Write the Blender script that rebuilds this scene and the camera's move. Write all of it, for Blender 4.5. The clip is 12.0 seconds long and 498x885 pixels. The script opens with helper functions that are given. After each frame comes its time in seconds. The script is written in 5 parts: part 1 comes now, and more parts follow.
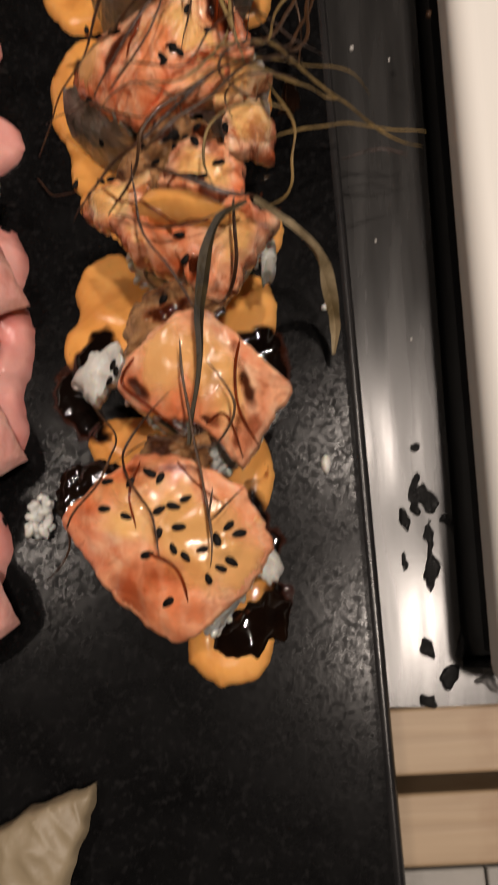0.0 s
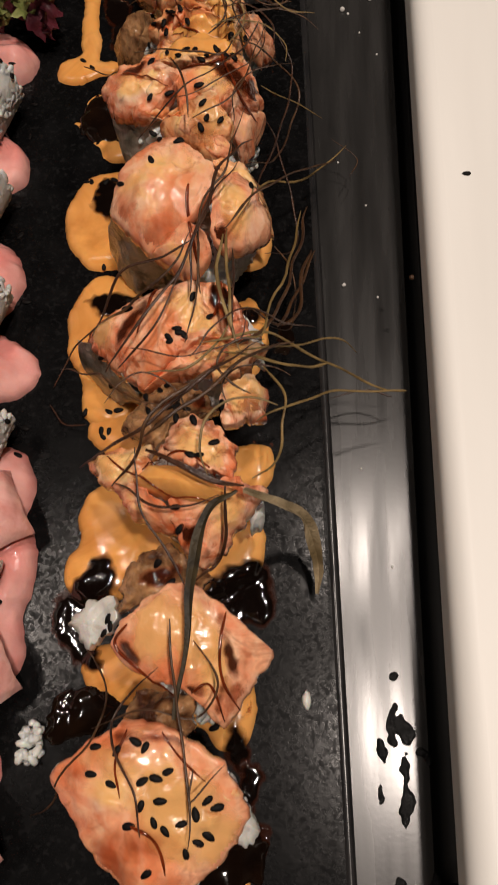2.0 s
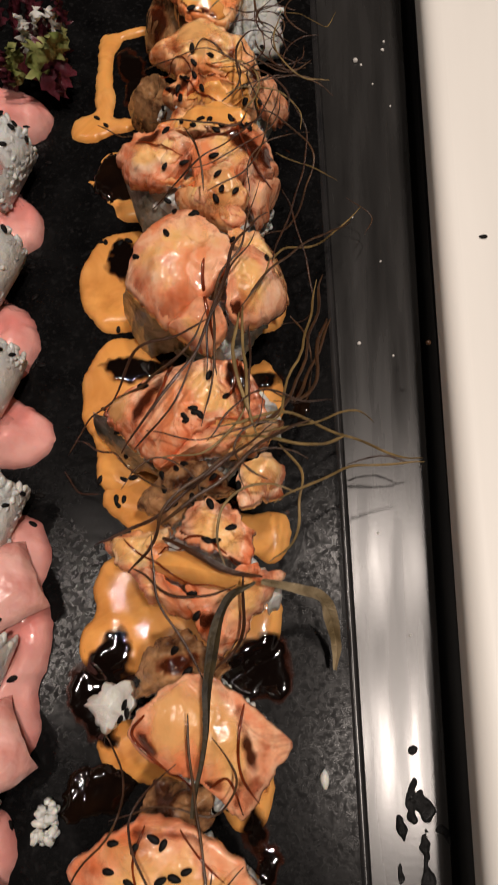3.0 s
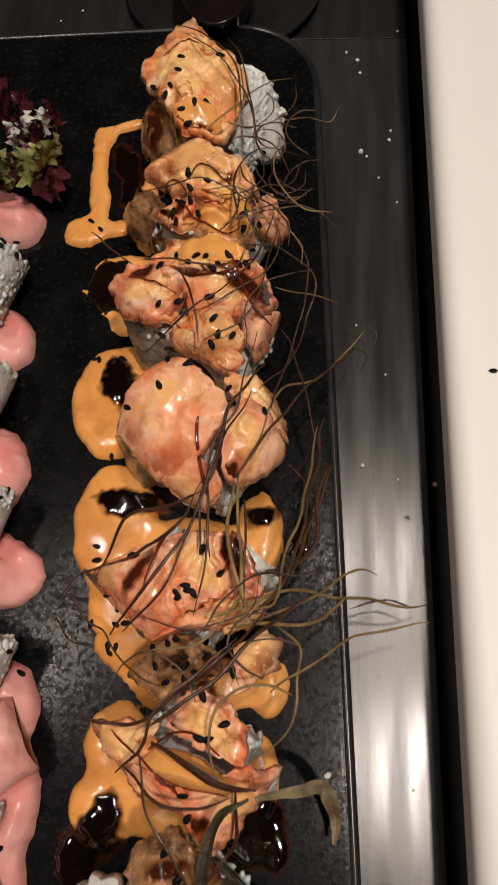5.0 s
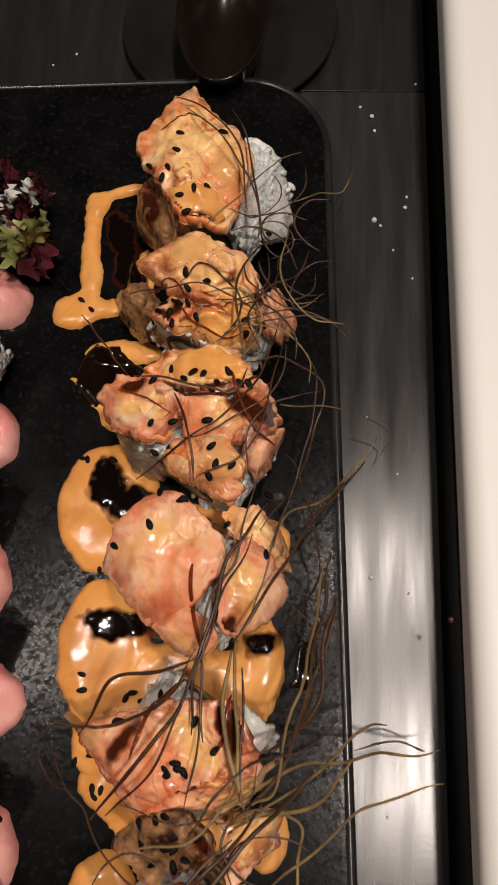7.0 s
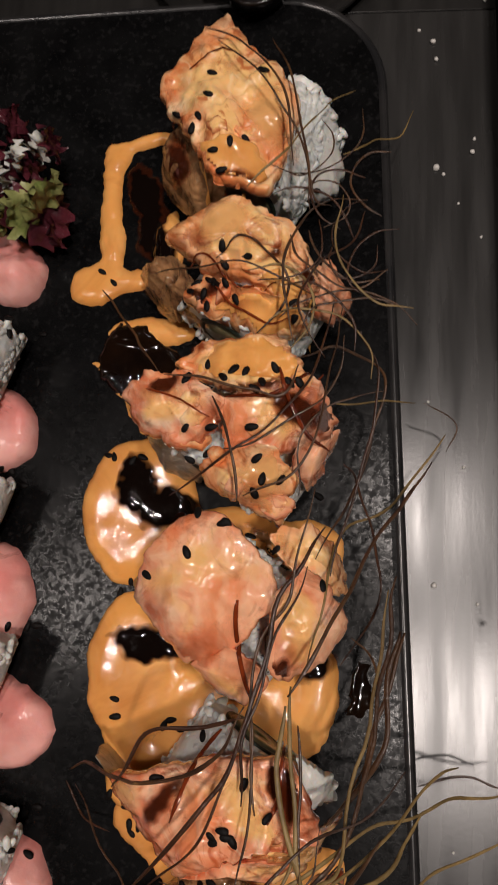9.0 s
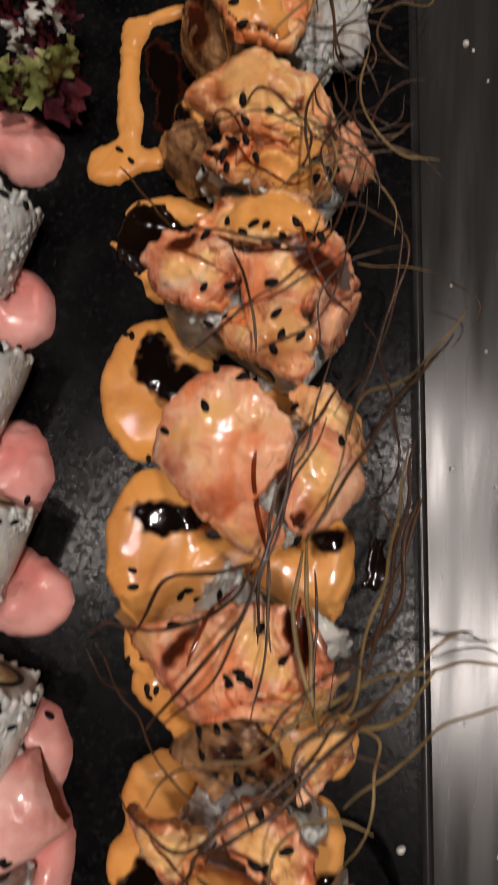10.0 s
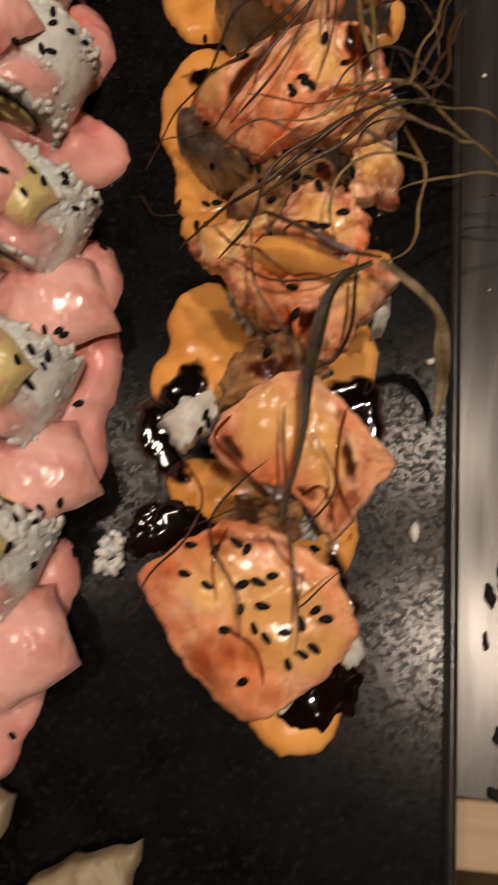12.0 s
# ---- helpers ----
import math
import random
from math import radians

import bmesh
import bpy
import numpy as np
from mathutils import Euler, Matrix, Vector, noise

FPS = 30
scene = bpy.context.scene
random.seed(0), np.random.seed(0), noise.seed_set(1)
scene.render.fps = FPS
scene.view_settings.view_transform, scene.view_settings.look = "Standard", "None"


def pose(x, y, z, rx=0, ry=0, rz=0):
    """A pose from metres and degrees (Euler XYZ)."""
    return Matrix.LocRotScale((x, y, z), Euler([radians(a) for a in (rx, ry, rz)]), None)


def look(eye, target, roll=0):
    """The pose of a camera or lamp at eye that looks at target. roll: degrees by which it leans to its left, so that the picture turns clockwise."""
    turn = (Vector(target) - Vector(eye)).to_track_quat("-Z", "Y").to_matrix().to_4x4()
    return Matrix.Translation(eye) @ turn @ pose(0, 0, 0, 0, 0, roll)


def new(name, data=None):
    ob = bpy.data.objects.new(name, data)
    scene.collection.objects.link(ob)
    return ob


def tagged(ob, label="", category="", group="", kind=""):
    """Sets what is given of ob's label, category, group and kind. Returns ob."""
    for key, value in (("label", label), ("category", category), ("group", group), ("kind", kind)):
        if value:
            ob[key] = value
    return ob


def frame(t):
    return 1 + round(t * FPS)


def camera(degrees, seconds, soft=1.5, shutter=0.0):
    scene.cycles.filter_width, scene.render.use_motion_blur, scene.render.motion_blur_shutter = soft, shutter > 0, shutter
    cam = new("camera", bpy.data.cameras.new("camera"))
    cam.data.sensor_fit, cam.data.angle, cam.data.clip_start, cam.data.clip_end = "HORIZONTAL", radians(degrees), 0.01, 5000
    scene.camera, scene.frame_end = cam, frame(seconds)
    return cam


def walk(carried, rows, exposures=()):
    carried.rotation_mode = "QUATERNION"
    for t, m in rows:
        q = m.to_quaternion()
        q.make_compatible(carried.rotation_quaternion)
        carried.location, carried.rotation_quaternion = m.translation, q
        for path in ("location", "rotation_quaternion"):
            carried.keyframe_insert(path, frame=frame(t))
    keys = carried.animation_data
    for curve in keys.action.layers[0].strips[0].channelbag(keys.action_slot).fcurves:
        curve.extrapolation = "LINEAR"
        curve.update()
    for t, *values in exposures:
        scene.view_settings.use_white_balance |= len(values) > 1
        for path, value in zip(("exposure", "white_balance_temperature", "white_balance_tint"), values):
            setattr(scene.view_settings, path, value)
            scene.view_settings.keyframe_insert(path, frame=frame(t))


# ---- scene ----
cam = camera(38.6, 12.0, soft=1.8, shutter=0.5)
PATH = [
    (0, (0.005, 0.003, 0.164), (-0.064, 0.425, -1.79), -9.7),
    (0.5, (0.007, 0.014, 0.177), (-0.043, 0.544, -1.751), -5.0),
    (1, (0.006, 0.016, 0.185), (-0.036, 0.616, -1.722), -3.1),
    (1.5, (0.006, 0.025, 0.185), (-0.07, 0.651, -1.712), -5.6),
    (2, (0.008, 0.037, 0.185), (-0.065, 0.672, -1.71), -4.9),
    (2.5, (0.003, 0.044, 0.185), (-0.099, 0.675, -1.71), -7.0),
    (3, (0.006, 0.053, 0.189), (-0.095, 0.706, -1.699), -7.2),
    (4.8, (0.008, 0.091, 0.194), (-0.109, 0.717, -1.702), -8.7),
    (5, (0.007, 0.094, 0.194), (-0.111, 0.723, -1.701), -8.7),
    (5.5, (0.009, 0.102, 0.195), (-0.106, 0.735, -1.699), -8.5),
    (6, (0.009, 0.113, 0.192), (-0.109, 0.734, -1.705), -8.8),
    (6.5, (0.008, 0.123, 0.191), (-0.111, 0.732, -1.711), -8.6),
    (7, (0.005, 0.132, 0.189), (-0.114, 0.718, -1.72), -8.7),
    (7.5, (0.002, 0.144, 0.185), (-0.126, 0.668, -1.741), -10.7),
    (7.7, (-0.002, 0.147, 0.186), (-0.144, 0.664, -1.741), -12.0),
    (9.3, (-0.001, 0.152, 0.167), (-0.197, 0.523, -1.788), -25.3),
    (9.5, (-0.002, 0.149, 0.166), (-0.188, 0.493, -1.796), -25.6),
    (10, (-0.001, 0.134, 0.166), (-0.234, 0.419, -1.8), -35.8),
    (10.5, (0.001, 0.105, 0.159), (-0.213, 0.373, -1.812), -34.8),
    (11, (0.002, 0.076, 0.154), (-0.193, 0.363, -1.815), -28.1),
    (11.5, (0.007, 0.042, 0.156), (-0.173, 0.377, -1.807), -21.3),
    (12, (-0.005, 0.02, 0.159), (-0.205, 0.381, -1.798), -22.9),
]
walk(cam, [(t, look(eye, target, roll)) for t, eye, target, roll in PATH],
     exposures=((0, 0.0, 6450, 10), (2, 0.0, 6350, 10), (5, 0.0, 6250, 10), (7.5, 0.05, 6200, 10), (9.5, -0.16, 6050, 10),
                (10.5, -0.15, 6050, 10), (11, -0.06, 6100, 10), (11.5, -0.08, 6300, 10), (12, -0.16, 7150, 12)))

# ---- world and lights ----
world = bpy.data.worlds.new("world")
scene.world = world
world.use_nodes = True
world.node_tree.nodes["Background"].inputs[0].default_value = (1.0, 0.86, 0.72, 1)
world.node_tree.nodes["Background"].inputs[1].default_value = 0.003


def lamp(name, place, aim, watts, size, colour=(1.0, 0.85, 0.735)):
    data = bpy.data.lights.new(name, "AREA")
    data.shape, data.size, data.energy, data.color = "DISK", size, watts, colour
    ob = new(name, data)
    ob.matrix_world = look(place, aim)
    return ob


# small warm ceiling spots, the nearest over the board, the strongest over the pink row
LAMPS = [((0.30, -0.07, 1.45), 11.6, 0.08), ((0.22, 0.34, 1.45), 6.4, 0.07), ((-0.54, 0.10, 1.42), 2.8, 0.08), ((-0.42, 0.26, 1.42), 1.7, 0.06)]
for place, watts, size in LAMPS:
    lamp("ceiling_spot_light", place, (place[0] * 0.2, 0.12, 0), watts, size)

# ---- materials ----
def material(name):
    m = bpy.data.materials.new(name)
    m.use_nodes = True
    return m, m.node_tree.nodes, m.node_tree.links, m.node_tree.nodes["Principled BSDF"]


def noise_node(nodes, links, scale, detail=4, rough=0.55, distort=0.0, coords="Object"):
    tc = nodes.new("ShaderNodeTexCoord")
    n = nodes.new("ShaderNodeTexNoise")
    n.inputs["Scale"].default_value, n.inputs["Detail"].default_value = scale, detail
    n.inputs["Roughness"].default_value, n.inputs["Distortion"].default_value = rough, distort
    links.new(tc.outputs[coords], n.inputs["Vector"])
    return n


def ramp(nodes, links, source, stops):
    r = nodes.new("ShaderNodeValToRGB")
    while len(r.color_ramp.elements) < len(stops):
        r.color_ramp.elements.new(0.5)
    for e, (p, c) in zip(r.color_ramp.elements, stops):
        e.position, e.color = p, (*c, 1)
    links.new(source, r.inputs[0])
    return r


def mixed(nodes, links, fac, a, b):
    m = nodes.new("ShaderNodeMix")
    m.data_type = "RGBA"
    for value, socket in ((fac, 0), (a, 6), (b, 7)):
        if isinstance(value, (tuple, float, int)):
            m.inputs[socket].default_value = (*value, 1) if isinstance(value, tuple) else value
        else:
            links.new(value, m.inputs[socket])
    return m.outputs[2]


def bump(nodes, links, bsdf, source, strength, distance, under=None):
    b = nodes.new("ShaderNodeBump")
    b.inputs["Strength"].default_value, b.inputs["Distance"].default_value = strength, distance
    links.new(source, b.inputs["Height"])
    if under:
        links.new(under.outputs[0], b.inputs["Normal"])
    links.new(b.outputs[0], bsdf.inputs["Normal"])
    links.new(b.outputs[0], bsdf.inputs["Coat Normal"])
    return b


def plain(name, a, b, scale, rough, bump_scale=0.0, bump_size=0.0, coat=0.0, sss=0.0, rough_to=None, coat_rough=0.04):
    """Two colours mixed by noise, with fine relief."""
    m, nodes, links, bsdf = material(name)
    n = noise_node(nodes, links, scale)
    links.new(ramp(nodes, links, n.outputs[0], [(0.35, a), (0.65, b)]).outputs[0], bsdf.inputs["Base Color"])
    bsdf.inputs["Roughness"].default_value = rough
    if rough_to is not None:
        mr = nodes.new("ShaderNodeMapRange")
        mr.inputs[1].default_value, mr.inputs[2].default_value = 0.35, 0.65
        mr.inputs[3].default_value, mr.inputs[4].default_value = rough, rough_to
        links.new(n.outputs[0], mr.inputs[0])
        links.new(mr.outputs[0], bsdf.inputs["Roughness"])
    bsdf.inputs["Coat Weight"].default_value, bsdf.inputs["Coat Roughness"].default_value = coat, coat_rough
    if coat > 0.5:
        bsdf.inputs["Specular IOR Level"].default_value = 0.2
    if sss:
        bsdf.inputs["Subsurface Weight"].default_value = sss
        bsdf.inputs["Subsurface Radius"].default_value = (1.0, 0.45, 0.25)
        bsdf.inputs["Subsurface Scale"].default_value = 0.003
    if bump_size:
        bump(nodes, links, bsdf, noise_node(nodes, links, bump_scale, 5).outputs[0], 0.6, bump_size)
    return m


def salmon_material(name, flesh, pale, sear, glaze, glaze_amount, seared=1.0, torn_amount=1.0):
    m, nodes, links, bsdf = material(name)
    base = noise_node(nodes, links, 38, 5, 0.55, 0.8)
    col = ramp(nodes, links, base.outputs[0], [(0.34, flesh), (0.50, tuple((f + p) / 2 for f, p in zip(flesh, pale))), (0.62, pale)]).outputs[0]
    tc = nodes.new("ShaderNodeTexCoord")
    wave = nodes.new("ShaderNodeTexWave")
    wave.inputs["Scale"].default_value, wave.inputs["Distortion"].default_value = 75, 6
    wave.inputs["Detail"].default_value, wave.inputs["Detail Scale"].default_value = 3, 1.5
    links.new(tc.outputs["Object"], wave.inputs["Vector"])
    col = mixed(nodes, links, ramp(nodes, links, wave.outputs["Fac"], [(0.65, (0, 0, 0)), (0.97, (0.25, 0.25, 0.25))]).outputs[0], col, pale)
    deep = nodes.new("ShaderNodeAttribute")
    deep.attribute_name = "depth"

    def inner(source, n_part, d_part):
        part_n = nodes.new("ShaderNodeMath")
        part_n.operation = "MULTIPLY"
        part_n.inputs[1].default_value = n_part
        links.new(source, part_n.inputs[0])
        both = nodes.new("ShaderNodeMath")
        both.operation = "MULTIPLY_ADD"
        both.inputs[1].default_value = d_part
        links.new(deep.outputs["Fac"], both.inputs[0])
        links.new(part_n.outputs[0], both.inputs[2])
        return both.outputs[0]

    wash = noise_node(nodes, links, 42, 5, 0.6, 1.4)
    col = mixed(nodes, links, ramp(nodes, links, inner(wash.outputs[0], 1.0, -0.05), [(0.44, (0, 0, 0)), (0.66, (0.75 * seared,) * 3)]).outputs[0], col, (flesh[0] * 0.80, flesh[1] * 0.50, flesh[2] * 0.32))
    burn = noise_node(nodes, links, 58, 5, 0.6, 1.0)
    rim = inner(burn.outputs[0], 1.0, -0.07)
    col = mixed(nodes, links, ramp(nodes, links, rim, [(0.47, (0, 0, 0)), (0.62, (0.9 * seared,) * 3)]).outputs[0], col, (flesh[0] * 0.90, flesh[1] * 0.55, flesh[2] * 0.42))
    glz = noise_node(nodes, links, 34, 4, 0.5, 1.2)
    lo = 1.03 - glaze_amount * 0.5
    col = mixed(nodes, links, ramp(nodes, links, inner(glz.outputs[0], 1.3, 0.25), [(lo, (0, 0, 0)), (lo + 0.16, (0.92, 0.92, 0.92))]).outputs[0], col, glaze)
    torn = noise_node(nodes, links, 150, 4, 0.6, 1.8)
    col = mixed(nodes, links, ramp(nodes, links, torn.outputs[0], [(0.30, (0.55 * torn_amount,) * 3), (0.43, (0, 0, 0))]).outputs[0], col, tuple(min(0.96, 1.04 * p) for p in pale))
    col = mixed(nodes, links, ramp(nodes, links, inner(torn.outputs[0], 1.0, -0.05), [(0.53, (0, 0, 0)), (0.64, (0.8 * seared * torn_amount,) * 3)]).outputs[0], col, (flesh[0] * 0.55, flesh[1] * 0.28, flesh[2] * 0.16))
    fleck = noise_node(nodes, links, 75, 5, 0.6, 1.6)
    col = mixed(nodes, links, ramp(nodes, links, inner(fleck.outputs[0], 1.0, -0.08), [(0.51, (0, 0, 0)), (0.58, (0.5 * seared,) * 3), (0.68, (0.95 * seared,) * 3)]).outputs[0], col, sear)
    links.new(col, bsdf.inputs["Base Color"])
    bsdf.inputs["Roughness"].default_value = 0.26
    bsdf.inputs["Specular IOR Level"].default_value = 0.25
    bsdf.inputs["Coat Weight"].default_value, bsdf.inputs["Coat Roughness"].default_value = 0.9, 0.035
    bsdf.inputs["Subsurface Weight"].default_value = 0.12
    bsdf.inputs["Subsurface Radius"].default_value = (1.0, 0.4, 0.2)
    bsdf.inputs["Subsurface Scale"].default_value = 0.002
    low = bump(nodes, links, bsdf, wave.outputs["Fac"], 0.10, 0.0004)
    bump(nodes, links, bsdf, noise_node(nodes, links, 260, 2, 0.4).outputs[0], 0.45 if torn_amount > 0.5 else 0.3, 0.0013, low)
    return m


def slate_material():
    m, nodes, links, bsdf = material("slate")
    n = noise_node(nodes, links, 90, 6, 0.6)
    links.new(ramp(nodes, links, n.outputs[0], [(0.3, (0.002, 0.002, 0.0022)), (0.7, (0.006, 0.006, 0.0062))]).outputs[0], bsdf.inputs["Base Color"])
    grit = noise_node(nodes, links, 620, 4, 0.6)
    speck = ramp(nodes, links, grit.outputs[0], [(0.54, (0, 0, 0)), (0.66, (1, 1, 1))]).outputs[0]
    links.new(mixed(nodes, links, speck, bsdf.inputs["Base Color"].links[0].from_socket, (0.010, 0.0097, 0.010)), bsdf.inputs["Base Color"])
    cells = noise_node(nodes, links, 850, 5, 0.7, 0.3)
    fleck = ramp(nodes, links, cells.outputs[0], [(0.46, (0, 0, 0)), (0.58, (1, 1, 1))])
    mr = nodes.new("ShaderNodeMapRange")
    mr.inputs[3].default_value, mr.inputs[4].default_value = 0.19, 0.28
    links.new(fleck.outputs[0], mr.inputs[0])
    links.new(mr.outputs[0], bsdf.inputs["Roughness"])
    gloss = nodes.new("ShaderNodeMapRange")
    gloss.inputs[3].default_value, gloss.inputs[4].default_value = 0.16, 0.035
    links.new(fleck.outputs[0], gloss.inputs[0])
    links.new(gloss.outputs[0], bsdf.inputs["Specular IOR Level"])
    low = bump(nodes, links, bsdf, cells.outputs[0], 0.10, 0.0002)
    bump(nodes, links, bsdf, n.outputs[0], 0.12, 0.0006, low)
    return m


def streak_material(name, a, b, rough_a, rough_b, scale, relief):
    """A worn, wiped surface with long streaks along y."""
    m, nodes, links, bsdf = material(name)
    tc = nodes.new("ShaderNodeTexCoord")
    mp = nodes.new("ShaderNodeMapping")
    mp.inputs["Scale"].default_value = (scale, scale * 0.09, scale)
    n = nodes.new("ShaderNodeTexNoise")
    n.inputs["Detail"].default_value, n.inputs["Scale"].default_value = 6, 1.0
    links.new(tc.outputs["Object"], mp.inputs["Vector"])
    links.new(mp.outputs[0], n.inputs["Vector"])
    links.new(ramp(nodes, links, n.outputs[0], [(0.3, a), (0.7, b)]).outputs[0], bsdf.inputs["Base Color"])
    mr = nodes.new("ShaderNodeMapRange")
    mr.inputs[1].default_value, mr.inputs[2].default_value = 0.3, 0.7
    mr.inputs[3].default_value, mr.inputs[4].default_value = rough_a, rough_b
    links.new(n.outputs[0], mr.inputs[0])
    links.new(mr.outputs[0], bsdf.inputs["Roughness"])
    low = bump(nodes, links, bsdf, n.outputs[0], 0.3, relief)
    bump(nodes, links, bsdf, noise_node(nodes, links, 900, 3).outputs[0], 0.10, relief, low)
    return m


SLATE = slate_material()
PLATE_RIM = plain("black_melamine", (0.012, 0.012, 0.013), (0.022, 0.021, 0.021), 60, 0.25, 500, 0.00003)
COUNTER = streak_material("black_worktop", (0.018, 0.0175, 0.017), (0.030, 0.029, 0.028), 0.19, 0.33, 190, 0.00013)
REAR = streak_material("dull_black_worktop", (0.010, 0.0095, 0.009), (0.017, 0.016, 0.015), 0.30, 0.42, 150, 0.00013)
BOARD = streak_material("white_plastic_board", (0.79, 0.775, 0.73), (0.85, 0.835, 0.79), 0.40, 0.55, 60, 0.0002)
RUBBER = plain("black_rubber", (0.006, 0.006, 0.006), (0.010, 0.010, 0.010), 80, 0.6)
TAR = plain("black_residue", (0.004, 0.004, 0.004), (0.010, 0.010, 0.010), 300, 0.7, 700, 0.0016, rough_to=0.2)
TAR.node_tree.nodes["Principled BSDF"].inputs["Specular IOR Level"].default_value = 0.15
FOIL = plain("grey_residue", (0.05, 0.05, 0.05), (0.14, 0.135, 0.13), 260, 0.2, 420, 0.0014, rough_to=0.45)
TILE = plain("grey_tile", (0.26, 0.25, 0.23), (0.34, 0.32, 0.29), 40, 0.5, 300, 0.0003)
PAINT = plain("dull_warm_paint", (0.20, 0.17, 0.14), (0.25, 0.21, 0.175), 3, 0.8, 60, 0.001)
FLOOR = plain("dark_floor", (0.08, 0.07, 0.06), (0.12, 0.11, 0.10), 6, 0.6)
BOWL = plain("dark_brown_lacquer", (0.007, 0.005, 0.004), (0.012, 0.008, 0.006), 40, 0.20)
LACQUER = plain("black_lacquer", (0.010, 0.010, 0.010), (0.016, 0.015, 0.014), 50, 0.16, coat=0.4)
SOY = plain("soy_sauce", (0.012, 0.005, 0.002), (0.020, 0.008, 0.003), 20, 0.04)
FLESH = salmon_material("seared_salmon", (0.82, 0.29, 0.12), (0.95, 0.66, 0.44), (0.20, 0.030, 0.007), (0.88, 0.50, 0.18), 0.50)
FLESH_SMOOTH = salmon_material("smooth_salmon", (0.86, 0.32, 0.145), (0.95, 0.65, 0.42), (0.24, 0.036, 0.008), (0.88, 0.50, 0.18), 0.52, 0.75, 0.35)
FLESH_GLAZED = salmon_material("glazed_salmon", (0.84, 0.38, 0.14), (0.95, 0.70, 0.42), (0.20, 0.034, 0.008), (0.90, 0.55, 0.21), 0.72)
SOAKED = plain("sauce_soaked_rice", (0.05, 0.016, 0.006), (0.50, 0.27, 0.12), 150, 0.22, 330, 0.0022, coat=0.7, sss=0.15)
FLESH_PINK = salmon_material("pink_salmon", (0.62, 0.20, 0.17), (0.80, 0.48, 0.42), (0.44, 0.10, 0.08), (0.82, 0.46, 0.41), 0.60, 0.12)
ORANGE = plain("orange_mayonnaise", (0.78, 0.35, 0.085), (0.86, 0.42, 0.125), 60, 0.22, 260, 0.0002, coat=0.6, sss=0.15)


def stained(m, colour):
    """Let large soft stains of another colour into a plain material."""
    nodes, links = m.node_tree.nodes, m.node_tree.links
    bsdf = nodes["Principled BSDF"]
    source = bsdf.inputs["Base Color"].links[0].from_socket
    n = noise_node(nodes, links, 38, 4, 0.55, 1.0, "Object")
    links.new(mixed(nodes, links, ramp(nodes, links, n.outputs[0], [(0.46, (0, 0, 0)), (0.68, (0.75, 0.75, 0.75))]).outputs[0], source, colour), bsdf.inputs["Base Color"])


stained(ORANGE, (0.48, 0.17, 0.035))
PINK = plain("pink_mayonnaise", (0.72, 0.25, 0.22), (0.83, 0.44, 0.39), 60, 0.22, 260, 0.0005, coat=0.6, sss=0.15)
EEL = plain("eel_sauce", (0.004, 0.002, 0.0015), (0.009, 0.004, 0.002), 120, 0.06, 300, 0.00005, coat=0.4)
THREAD = plain("dark_sauce_thread", (0.06, 0.009, 0.002), (0.20, 0.032, 0.007), 160, 0.10, 300, 0.0002, coat=0.5)
RICE = plain("sushi_rice", (0.60, 0.59, 0.55), (0.76, 0.75, 0.70), 200, 0.32, 420, 0.0008, coat=0.4, sss=0.25)
CUT_FACE = plain("rice_and_cucumber", (0.05, 0.052, 0.028), (0.36, 0.34, 0.29), 130, 0.28, 330, 0.0016, coat=0.5, sss=0.15)
NORI = plain("nori", (0.008, 0.012, 0.008), (0.020, 0.028, 0.016), 200, 0.45, 500, 0.0008)
CUCUMBER = plain("dull_cucumber", (0.06, 0.065, 0.03), (0.17, 0.15, 0.08), 90, 0.3, 300, 0.0006, coat=0.4, sss=0.1)
MANGO = plain("pale_yellow_slice", (0.56, 0.46, 0.18), (0.68, 0.58, 0.30), 50, 0.3, 300, 0.0006, coat=0.4, sss=0.2)
SESAME = plain("black_sesame", (0.002, 0.0016, 0.0015), (0.006, 0.0045, 0.004), 900, 0.6, 1500, 0.0002)
SESAME.node_tree.nodes["Principled BSDF"].inputs["Specular IOR Level"].default_value = 0.15
LETTUCE = plain("red_lettuce", (0.045, 0.008, 0.014), (0.11, 0.020, 0.030), 120, 0.38, 500, 0.0008, rough_to=0.25)
LETTUCE_GREEN = plain("green_lettuce", (0.16, 0.20, 0.05), (0.34, 0.33, 0.13), 120, 0.4, 500, 0.0008)
ONION = plain("white_onion", (0.55, 0.52, 0.46), (0.70, 0.67, 0.60), 120, 0.35, 400, 0.0005, sss=0.2)
# ginger colour kept darker than its own, with a passing shadow's dimness mixed in
GINGER = plain("pickled_ginger", (0.24, 0.19, 0.12), (0.32, 0.26, 0.17), 50, 0.5, 250, 0.0004)
CRUMB = plain("pale_crumb", (0.55, 0.53, 0.50), (0.68, 0.66, 0.62), 400, 0.4)
STRANDS = [
    plain("brown_fried_leek", (0.028, 0.011, 0.004), (0.085, 0.038, 0.013), 160, 0.42, 900, 0.0005, coat=0.2),
    plain("dark_fried_leek", (0.020, 0.007, 0.003), (0.060, 0.022, 0.008), 160, 0.38, 900, 0.0005, coat=0.3),
    plain("straw_fried_leek", (0.11, 0.068, 0.018), (0.27, 0.18, 0.065), 160, 0.5, 900, 0.0005),
    plain("olive_leek_leaf", (0.012, 0.008, 0.003), (0.050, 0.034, 0.011), 220, 0.6, 900, 0.0008),
    plain("pale_leek_leaf", (0.14, 0.10, 0.045), (0.42, 0.33, 0.20), 110, 0.55, 900, 0.0008),
]


